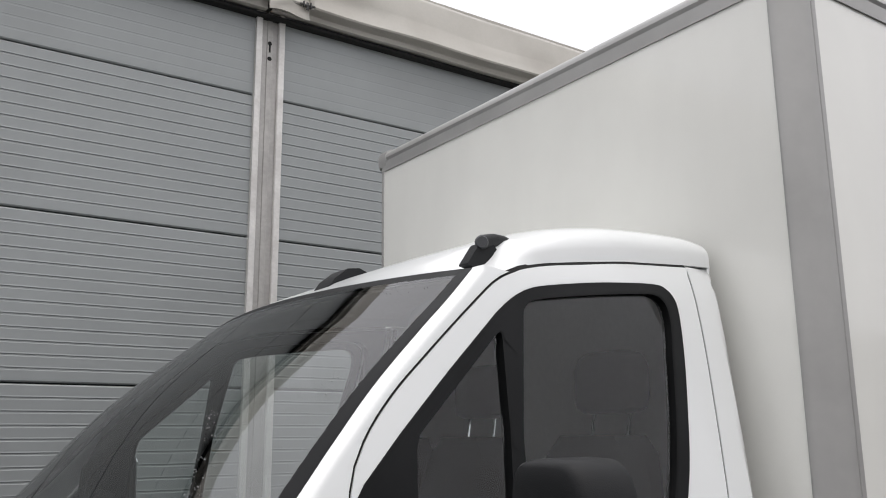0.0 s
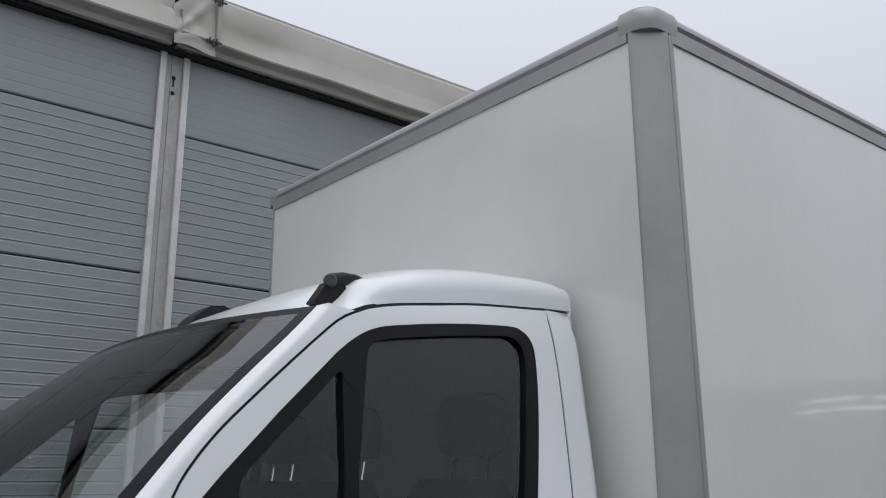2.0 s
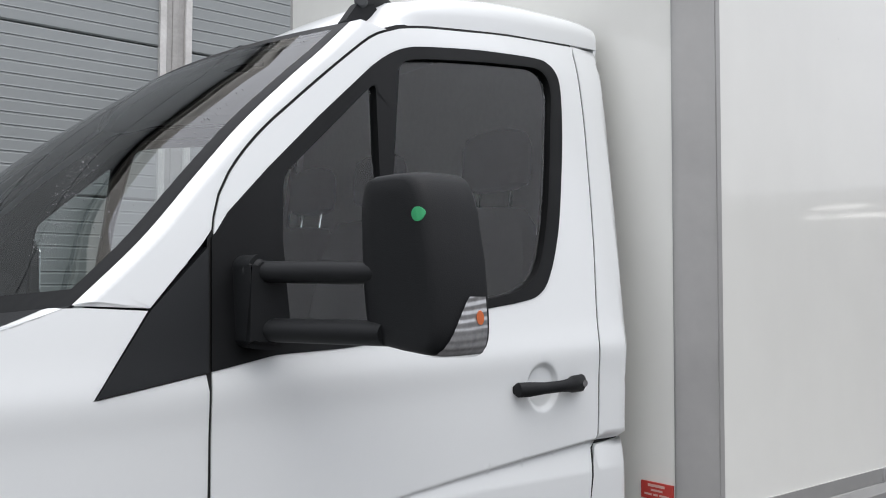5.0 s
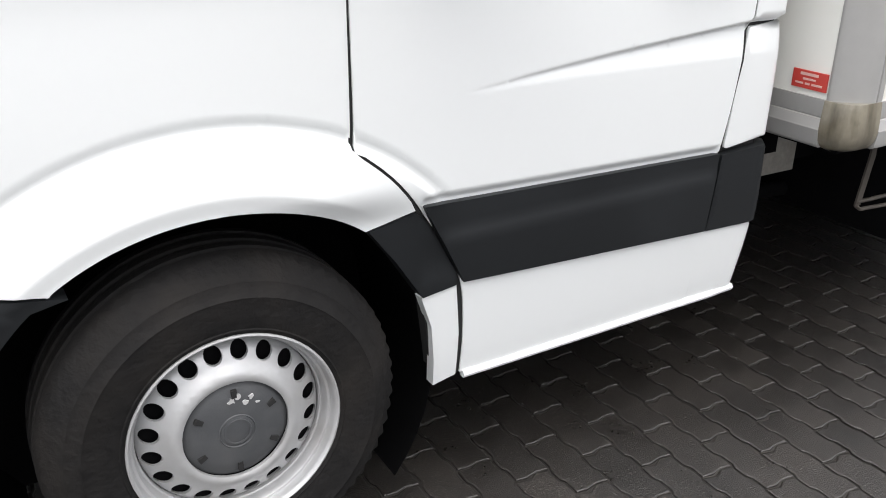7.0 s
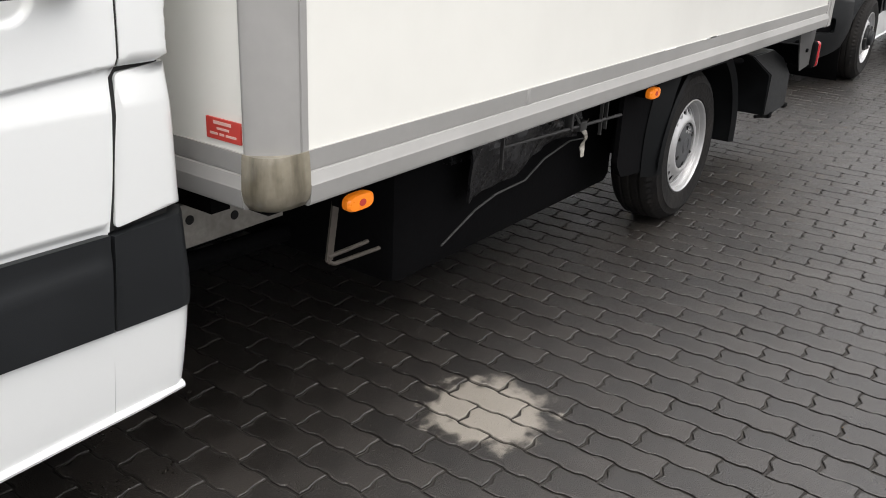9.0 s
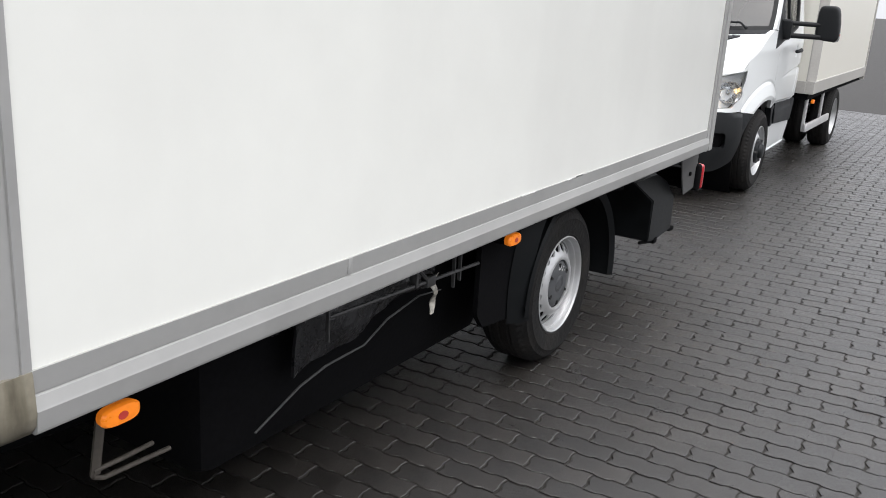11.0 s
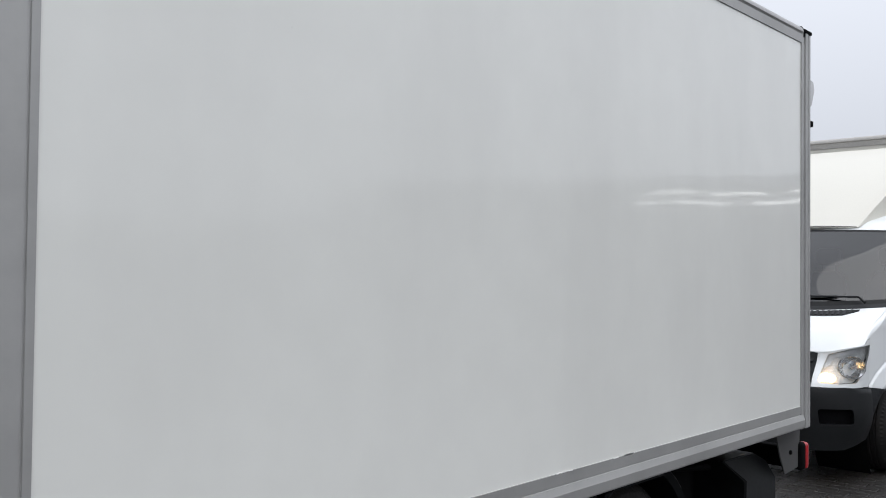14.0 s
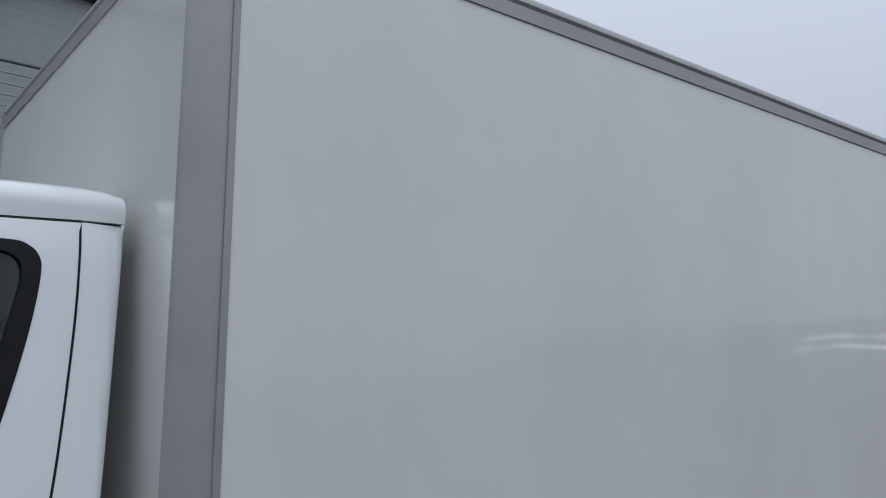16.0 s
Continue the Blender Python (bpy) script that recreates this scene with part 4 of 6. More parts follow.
def arch(a0, a1, r, n=40):
    return [(AX + r * math.cos(radians(a0 + (a1 - a0) * k / n)), AZ + r * math.sin(radians(a0 + (a1 - a0) * k / n))) for k in range(n + 1)]


def cab_side(parent, flip=None):
    inw = (0, 1, 0)
    fs = shift(LOW_SEAM, -0.0035, -0.001)
    # front wing
    k = min(range(len(fs)), key=lambda i: abs(fs[i][1] - 0.778))
    wing = [(0.2875, 0.93)] + line([(0.2875, 0.94), (0.2875, 1.306)], closed=False) + line([(0.282, 1.310), (0.086, 1.276), (0.182, 1.424), (0.050, 1.431)], closed=False)
    wing += spline([(0.040, 1.429), (-0.10, 1.378), (-0.28, 1.28), (-0.45, 1.165)]) + line([(-0.45, 1.16), (-0.45, 0.775)], closed=False)
    wing += line([(-0.445, 0.768), (-0.235, 0.745)], closed=False) + arch(128.5, 53, 0.478) + [(0.428, 0.779)] + fs[:k][::-1][:-1]
    part("wing", skin(wing, S, inw, step=0.016, lip=0.0025, flip=flip, fold=0.03, rows=FLARE), PAINT, parent, "white front wing with a flared wheel arch")
    part("corner_trim", skin(line([(0.090, 1.279), (0.286, 1.313), (0.298, 1.540), (0.186, 1.424)], 0.03), lambda x, z: S(x, z, 0.005), inw, fold=0.03, flip=flip), TRIM, parent, "black triangular corner trim")
    part("arch_trim", skin(line([(0.324, 0.752), (0.428, 0.773)] + [p for p in fs[k:] if p[1] > 0.59][1:] + [(0.536, 0.584), (0.452, 0.572), (0.425, 0.612), (0.385, 0.672)], 0.02),
                           lambda x, z: S(x, z, 0.006), inw, fold=0.05, flip=flip), TRIM, parent, "dark grey arch trim")
    part("sill_front", skin(line([(0.451, 0.568), (0.538, 0.580), (0.555, 0.45), (0.559, 0.332), (0.500, 0.318), (0.494, 0.393), (0.481, 0.488)], 0.02), S, inw, step=0.016, fold=0.03, flip=flip), PAINT, parent)
    cl = [(-0.45, 0.762), (-0.235, 0.740)] + arch(130, 172, 0.478, 14)[1:] + [(-0.45, 0.42)]
    part("bumper_corner", skin(line(cl, 0.03), lambda x, z: S(x, z, 0.003), inw, fold=0.05, flip=flip), TRIM, parent, "dark grey bumper corner")

    # windscreen pillar
    edge = PILLAR_EDGE

    def pillar_map(x, z):
        t = max(0.0, x - hermite(z, [(b, a) for a, b in edge]))
        return (x, side_y(x, z) + 0.020 * max(0, 1 - t / 0.030) ** 2, z)

    fsu = [p for p in shift(FRONT_SEAM, -0.0025, 0.002) if p[1] > 1.553 and p[0] < 0.765]
    pil = [(0.186, 1.4285), (0.290, 1.548)] + fsu + [(0.77, 2.060), (0.70, 2.070)] + [(hermite(z, [(q, p) for p, q in edge]) - 0.001, z) for z in np.linspace(2.062, 1.4335, 26)]
    brow = [(hermite(z, [(q, p) for p, q in edge]) + t, z) for z in np.linspace(1.44, 2.055, 64) for t in (0.006, 0.012, 0.019, 0.027, 0.036)]
    part("windscreen_pillar", skin(pil, pillar_map, inw, step=0.016, lip=0.0025, flip=flip, rows=brow), PAINT, parent, "white windscreen pillar")

    # rear pillar and flap
    def rear_map(x, z):
        e = hermite(z, [(0.3, 1.508), (0.55, 1.522), (0.76, 1.504), (1.077, 1.486), (1.080, 1.474), (1.25, 1.479), (1.6, 1.505), (1.9, 1.528), (2.15, 1.549)])
        t = max(0.0, e - x)
        return (x, side_y(x, z) + (0.05 if z < 1.0785 else 0.014) * max(0, 1 - t / (0.05 if z < 1.0785 else 0.02)) ** 2, z)

    rear = [q for q in shift(REAR_SEAM, 0.0035) if q[1] > 1.07] + line([(1.352, 1.079), (1.468, 1.082)], closed=False)
    rear += spline([(1.471, 1.09), (1.477, 1.25), (1.503, 1.6), (1.526, 1.9), (1.540, 2.08), (1.547, 2.152)])
    part("rear_pillar", skin(rear, rear_map, inw, step=0.02, fold=0.05, flip=flip), PAINT, parent, "white rear cab pillar")
    part("fuel_flap", skin(rounded([(1.3175, 0.772), (1.350, 1.0685), (1.480, 1.0765), (1.492, 0.782)], 0.012), lambda x, z: rear_map(x, z)[:1] + (rear_map(x, z)[1] - 0.004,) + (z,), inw, step=0.014, fold=0.03, flip=flip), PAINT, parent, "white fuel flap panel")
    part("trim_end", skin(line([(1.311, 0.758), (1.500, 0.764), (1.518, 0.540), (1.304, 0.549)], 0.03), lambda x, z: (x, rear_map(x, z)[1] - 0.010, z), inw, step=0.014, fold=0.04, flip=flip), TRIM, parent, "dark grey rubbing strip end")
    part("sill_rear", skin(line([(1.3022, 0.543), (1.516, 0.534), (1.506, 0.318), (1.3022, 0.330)], 0.03), rear_map, inw, step=0.014, fold=0.06, flip=flip), PAINT, parent)

    def fl(bm):
        if flip is not None:
            for v in bm.verts:
                v.co.y = 2 * flip - v.co.y
            bmesh.ops.reverse_faces(bm, faces=bm.faces[:])
        return bm

    # wheel housing
    hs = [[(x, y, z) for x, z in arch(-38, 218, 0.490, 36)] for y in (0.205, 0.62)]
    part("wheel_housing", fl(merge(loft(hs, closed=False, caps=False), prism_y(arch(-38, 218, 0.490, 24), 0.60, 0.62), box(0.53, 0.60, 0.26, 0.62, 0.30, 0.75))), CHASSIS, parent, "black plastic wheel housing")
    # inner shell behind the seams, coloured dark in place of the gaps' shade
    inner = skin(line([(0.50, 0.36), (1.46, 0.34), (1.46, 1.08), (1.44, 1.3), (1.47, 2.14), (1.0, 2.095), (0.80, 2.06), (0.70, 2.03), (0.48, 1.845), (0.34, 1.705), (0.285, 1.60), (0.27, 1.30), (0.25, 0.98), (0.42, 0.80)], 0.05), lambda x, z: S(x, z, -0.022), inw,
                 [line(shift(WINDOW, 0.0, 0.0), 0.05)], step=0.08, fold=0.03, flip=flip)
    part("door_aperture", inner, DARK, parent, "dark door gap")
    # black ribbons give the open seams the darkness of a shaded gap
    for seam in (FRONT_SEAM, REAR_SEAM, LOW_SEAM):
        part("seam_shade", fl(shade_ribbon(seam)), DARK, parent, "black ribbon standing in for shade in the door gap")


def roof_lamp(parent, flip=False):
    """A black end lamp on the roof's front corner."""
    base = prism_y(rounded([(0.700, 2.082), (0.738, 2.074), (0.79, 2.122), (0.772, 2.146), (0.738, 2.136)], 0.006), 0.316, 0.352)
    head = tube([(0.742, 0.314, 2.138), (0.748, 0.322, 2.139), (0.79, 0.336, 2.150), (0.835, 0.352, 2.160), (0.87, 0.37, 2.168)], [0.015, 0.018, 0.018, 0.012, 0.004], 16)
    lens = tube([(0.738, 0.308, 2.137), (0.744, 0.317, 2.138)], [0.013, 0.017], 16)
    for b, m, nm in ((base, BLACK, "roof_lamp"), (head, BLACK, "lamp_head"), (lens, HUBCAP, "lamp_lens")):
        if flip:
            for v in b.verts:
                v.co.y = 2 * CY - v.co.y
            bmesh.ops.reverse_faces(b, faces=b.faces[:])
    r = part("roof_lamp", base, BLACK, parent, "black roof corner lamp")
    part("lamp_head", head, BLACK, r)
    part("lamp_lens", lens, HUBCAP, r, "grey lens")


def cab_front(parent, lit=False):
    # windscreen with a dark printed border
    part("windscreen", grid_surface(lambda u, v: windscreen_point(0.019 + 0.962 * u, 0.05 + 0.922 * v), 30, 24), SCREEN_DARK if lit else SCREEN, parent, "large windscreen with raindrops").visible_shadow = False

    if not lit:
        rnd = random.Random(11)
        spots = [(0.10 + 0.12 * t + rnd.gauss(0, 0.012), 0.16 + 0.34 * t + rnd.gauss(0, 0.015), rnd.uniform(0.0006, 0.0016)) for t in [rnd.random() for _ in range(150)]]
        spots += [(0.045 + abs(rnd.gauss(0, 0.02)), rnd.uniform(0.15, 0.75), rnd.uniform(0.0007, 0.0017)) for _ in range(40)]
        spots += [(rnd.uniform(0.05, 0.5), 0.95 - abs(rnd.gauss(0, 0.025)), rnd.uniform(0.0007, 0.0017)) for _ in range(60)]
        drops = bmesh.new()
        for du, dv, dr in spots:
            bmesh.ops.create_icosphere(drops, subdivisions=1, radius=dr, matrix=Matrix.Translation(windscreen_point(du, dv) + Vector((-0.001, 0, 0.001))))
        tagged(part("raindrops", drops, DROP, parent, "small raindrops on the glass"), kind="stuff")

    def border(u0, u1, v0, v1, nu, nv):
        return grid_surface(lambda u, v: windscreen_point(u0 + (u1 - u0) * u, v0 + (v1 - v0) * v), nu, nv, 0.006)

    part("windscreen_border", merge(border(0, 0.020, 0, 1, 2, 24), border(0.980, 1, 0, 1, 2, 24), border(0.020, 0.980, 0, 0.05, 24, 1), border(0.020, 0.980, 0.97, 1, 24, 1)), SEAL, parent, "black windscreen border")
    part("roof", grid_surface(lambda u, v: roof_point(u, v), 48, 22, 0.012), PAINT, parent, "white domed cab roof")
    part("roof_back", loft([[roof_point(k / 24, 1.0) + Vector((0, 0, 0)) for k in range(25)], [roof_point(k / 24, 1.0) + Vector((-0.02, 0, -0.12)) for k in range(25)]], closed=False, caps=False), PAINT, parent)

    # bonnet
    def bonnet(u, v):
        c = 1 - (2 * u - 1) ** 2
        a = windscreen_point(0.02 + 0.96 * u, 0)
        s = 0.15 + 0.85 * (1 - abs(2 * u - 1)) ** 0.8
        b = nose(s, interp(s, [(0.15, 1.108), (0.385, 1.085), (0.6, 1.048), (1.0, 1.048)]))
        if u > 0.5:
            b.y = 2 * CY - b.y
        a = Vector((a.x - 0.05, a.y, a.z - 0.03))
        p = a.lerp(b, v)
        p.z += 0.050 * math.sin(math.pi * v ** 2) + 0.02 * c * math.sin(math.pi * v)
        return p

    part("bonnet", grid_surface(bonnet, 24, 14, 0.01), PAINT, parent, "white bonnet")

    def shoulder(side):
        def f(u, v):
            uu = 0.0 if side > 0 else 1.0
            p = bonnet(uu, v)
            x = 0.04 - 0.49 * v
            z = interp(x, [(-0.7, 1.06), (-0.45, 1.163), (-0.28, 1.28), (-0.10, 1.378), (0.04, 1.429)])
            q = Vector((x, side_y(max(x, -0.45), z) + 0.5 * max(0, -0.45 - x), z))
            if side < 0:
                q.y = 2 * CY - q.y
            m = p.lerp(q, u)
            m.z += 0.012 * math.sin(math.pi * u)
            return m
        return f

    for side in (1, -1):
        part("bonnet_shoulder", grid_surface(shoulder(side), 6, 16, 0.006), PAINT, parent)
    for fl in (False, True):
        f0 = (lambda a: a) if not fl else (lambda a: 1 - a)
        vs = grid_surface(lambda u, v: bonnet(f0(0.10 + 0.26 * u), 0.05 + (0.05 + 0.12 * min(1, u * 4)) * v) + Vector((0, 0, 0.004)), 8, 2, 0.008)
        vt = part("bonnet_vent", vs, BLACK, parent, "black slatted bonnet vent")
        for k in range(10):
            part("slat", grid_surface(lambda u, v, k=k: bonnet(f0(0.125 + 0.0235 * k + 0.010 * u + 0.008 * v), 0.065 + (0.14 if k else 0.10) * v) + Vector((0, 0, 0.012)), 1, 2, 0.006), TRIM, vt, smooth=False)
    part("scuttle", grid_surface(lambda u, v: windscreen_point(u, 0.0).lerp(Vector((windscreen_point(u, 0).x - 0.06, windscreen_point(u, 0).y, windscreen_point(u, 0).z - 0.03)), v), 24, 2, 0.02), BLACK, parent, "black scuttle panel")
    for a, b in ((0.10, 0.46), (0.50, 0.86)):
        p0, p1, p2 = windscreen_point(a, 0.0) + Vector((-0.04, 0, 0.015)), windscreen_point(a + 0.03, 0.05) + Vector((-0.03, 0, 0.03)), windscreen_point(b, 0.09) + Vector((-0.02, 0, 0.02))
        wp = part("wiper", tube([p0, p1, p2], [0.013, 0.009, 0.006], 8), BLACK, parent, "black windscreen wiper")
        part("blade", tube([windscreen_point(a + 0.12 + (b - a - 0.10) * k / 8, 0.10) + Vector((-0.010, 0, 0.008)) for k in range(9)], 0.007, 6), RUBBER, wp)

    # nose: wing corner, headlamps, bumper, grille
    def N(s, z):
        return nose(s, z)

    for side in (1, -1):
        def M(f, out=0.0, side=side):
            def g(s, z):
                p = nose(s, z)
                p += Vector((-0.7, -0.7, 0)) * out
                if side < 0:
                    p.y = 2 * CY - p.y
                return p
            return g
        inw = (0.6, 0.6 * side, 0)
        lamp = rounded([(0.006, 1.108), (0.15, 1.100), (0.385, 1.074), (0.575, 1.032), (0.60, 0.93), (0.605, 0.822), (0.40, 0.808), (0.22, 0.815), (0.11, 0.90), (0.035, 1.03)], 0.02)
        part("nose_panel", skin(line([(0.0, 0.775), (0.0, 1.16), (0.06, 1.145), (0.15, 1.107), (0.385, 1.084), (0.60, 1.047), (0.67, 1.045), (0.645, 0.785)], 0.03), M(N), inw, [lamp], step=0.04), PAINT, parent)
        hl = part("headlight", skin(lamp, M(N, -0.045), inw, step=0.04, fold=0.0), LAMPBODY, parent, "large angular headlight with a grey housing")
        part("lens", skin(lamp, M(N, 0.004), inw, step=0.04, fold=0.035), LAMPGLASS, hl, "clear headlight lens").visible_shadow = False
        strip = rounded([(0.05, 1.090), (0.385, 1.064), (0.572, 1.022), (0.592, 0.92), (0.54, 0.94), (0.50, 1.005), (0.36, 1.035), (0.18, 1.052)], 0.012)
        part("lamp_blade", skin(strip, M(N, -0.020), inw, step=0.04, fold=0.02), ALU_LIGHT, hl, "silver blade along the top of the lamp")
        c = nose(0.31, 0.935) + Vector((0.004, 0.004, 0))
        rings = [(0.002, 0.045), (0.02, 0.02), (0.024, 0.045), (0.055, 0.034), (0.078, 0.010), (0.086, -0.004), (0.092, -0.004), (0.094, 0.01)]
        bowl = revolve(rings, (0, 0, 0), 22, {3: 0.006, 4: 0.010})
        rot = Matrix.Rotation(radians(-58), 4, "Z")
        for v in bowl.verts:
            v.co.x *= 1.12
            v.co = rot @ v.co + c
            if side < 0:
                v.co.y = 2 * CY - v.co.y
        part("reflector", bowl, REFLECTOR, hl, "faceted round reflector bowl")
        pod = rounded([(0.602, 0.826), (0.47, 0.822), (0.445, 0.845), (0.485, 0.880), (0.55, 0.892), (0.590, 0.875)], 0.014)
        part("indicator", skin(pod, M(N, -0.012), inw, step=0.03, fold=0.02), LIT if lit else AMBER, hl, "glowing indicator" if lit else "amber indicator")
        bump = skin(line([(0.0, 0.36), (0.0, 0.762), (0.35, 0.785), (1.0, 0.775), (1.0, 0.29), (0.3, 0.30)], 0.05), M(N, 0.03), inw,
                    [rounded([(0.28, 0.50), (0.30, 0.62), (0.62, 0.62), (0.60, 0.50)], 0.03)], step=0.06, fold=0.06)
        part("bumper", bump, BLACK if lit else TRIM, parent, "dark grey front bumper")
        part("fog_recess", skin(rounded([(0.27, 0.49), (0.29, 0.63), (0.63, 0.63), (0.61, 0.49)], 0.03), M(N, -0.02), inw, step=0.06, fold=0), CHASSIS, parent)
    def grille_at(u, z, out):
        p = nose(1 - 0.345 * abs(2 * u - 1), z) + Vector((-out, 0, 0))
        if u > 0.5:
            p.y = 2 * CY - p.y
        return p

    grille = part("grille", grid_surface(lambda u, v: grille_at(u, 0.79 + 0.25 * v, 0.004), 20, 4, 0.03), BLACK, parent, "black radiator grille")
    for k in range(3):
        part("grille_bar", grid_surface(lambda u, v, k=k: grille_at(0.03 + 0.94 * u, 0.825 + 0.075 * k + 0.022 * v, 0.026), 20, 1, 0.02), TRIM, grille)
    part("emblem", revolve([(0.001, -0.02), (0.085, -0.015), (0.09, 0.0)], (-0.985, CY, 0.93), 24), CHROME, parent).data.transform(
        Matrix.Translation((-0.985, CY, 0.93)) @ Matrix.Rotation(radians(-90), 4, "Z") @ Matrix.Translation((0.985, -CY, -0.93)))


def cab_inside(parent):
    part("cab_floor", box(0.56, 1.46, 0.30, 2 * CY - 0.30, 0.50, 0.55), CHASSIS, parent)
    part("cab_back", prism_x([(0.26, 0.5), (2 * CY - 0.26, 0.5), (2 * CY - 0.22, 1.2), (2 * CY - 0.36, 2.12), (2 * CY - 0.6, 2.24), (0.6, 2.24), (0.36, 2.12), (0.22, 1.2)], 1.475, 1.495), INNER, parent, "grey cab rear wall")
    part("roof_lining", grid_surface(lambda u, v: roof_point(0.06 + 0.88 * u, 0.015 + 0.945 * v) + Vector((0, 0, -0.022)), 24, 14, 0.006), INNER, parent, "grey roof lining")
    prof = [(0.02, 1.38), (0.10, 1.40), (0.30, 1.36), (0.42, 1.28), (0.44, 1.18), (0.36, 0.98), (0.34, 0.90), (-0.10, 0.90), (-0.16, 1.30)]
    part("dashboard", prism_y(rounded(prof, 0.04), 0.26, 2 * CY - 0.26), DASH, parent, "dark grey dashboard")
    ring = []
    c = Vector((0.55, 0.62, 1.22))
    rot = Matrix.Rotation(radians(-62), 4, "Y")
    for k in range(33):
        a = 2 * math.pi * k / 32
        ring.append(c + rot @ Vector((0.185 * math.cos(a), 0.185 * math.sin(a), 0)))
    sw = part("steering_wheel", tube(ring, 0.014, 8), DASH, parent, "black steering wheel")
    part("hub", merge(tube([c + rot @ Vector((0, 0, -0.10)), c + rot @ Vector((0, 0, 0.01))], [0.03, 0.07], 12), tube([c + rot @ Vector((0, -0.18, 0)), c + rot @ Vector((0, 0.18, 0))], 0.015, 8)), DASH, sw)
    for y0, y1 in ((0.30, 0.77), (0.92, 1.36), (1.37, 1.82)):
        yc = (y0 + y1) / 2
        seat = part("seat", box(0.72, 1.24, y0, y1, 0.86, 1.02, 0.05, 3), CLOTH, parent, "dark grey cloth seat")
        back = loft([[(1.16 + 0.16 * t + dx, yc + sx * (y1 - y0) / 2 * w, 0.96 + 0.735 * t) for dx, sx in ((-0.06, -0.8), (-0.075, 0), (-0.06, 0.8), (-0.02, 1), (0.05, 0.9), (0.055, -0.9), (-0.02, -1))]
                     for t, w in ((0, 0.95), (0.1, 1.0), (0.5, 1.0), (0.8, 0.93), (0.93, 0.80), (1.0, 0.55))])
        part("backrest", back, CLOTH, seat, "dark grey backrest")
        rings = []
        for z, w, d in ((1.755, 0.085, 0.03), (1.768, 0.118, 0.042), (1.80, 0.128, 0.048), (1.88, 0.128, 0.048), (1.915, 0.112, 0.042), (1.930, 0.075, 0.028)):
            rings.append([(1.365 + 0.03 * (z - 1.76) + d * math.copysign(abs(math.cos(a)) ** 0.6, math.cos(a)), yc + w * math.copysign(abs(math.sin(a)) ** 0.5, math.sin(a)), z) for a in [2 * math.pi * k / 20 for k in range(20)]])
        part("headrest", loft(rings), CLOTH, seat, "dark padded headrest")
        for s in (-0.07, 0.07):
            part("headrest_post", tube([(1.34, yc + s, 1.60), (1.368, yc + s, 1.77)], 0.006, 8), CHROME, seat, "chrome headrest post")


def marker(parent, x, z, y=-0.006, sx=0.048):
    rings = []
    for o, sc in ((0.02, 0.95), (0.006, 1.0), (0.002, 1.0), (-0.004, 0.88), (-0.006, 0.6)):
        rings.append([(x + sx * sc * math.copysign(abs(math.cos(a)) ** 0.6, math.cos(a)), y + o + 0.03, z + 0.0215 * sc * math.copysign(abs(math.sin(a)) ** 0.75, math.sin(a))) for a in [2 * math.pi * k / 28 for k in range(28)]])
    m = part("marker_light", loft(rings), AMBER, parent, "oval amber side marker light")
    part("bracket", box(x - 0.03, x + 0.03, y + 0.055, y + 0.10, z - 0.02, 0.77, 0.004), CHASSIS, m)
    part("filament", loft([[(x + 0.012 * math.cos(a), y + o, z + 0.009 * math.sin(a)) for a in [2 * math.pi * k / 12 for k in range(12)]] for o in (0.026, 0.0225)]), REDLABEL, m)
    return m


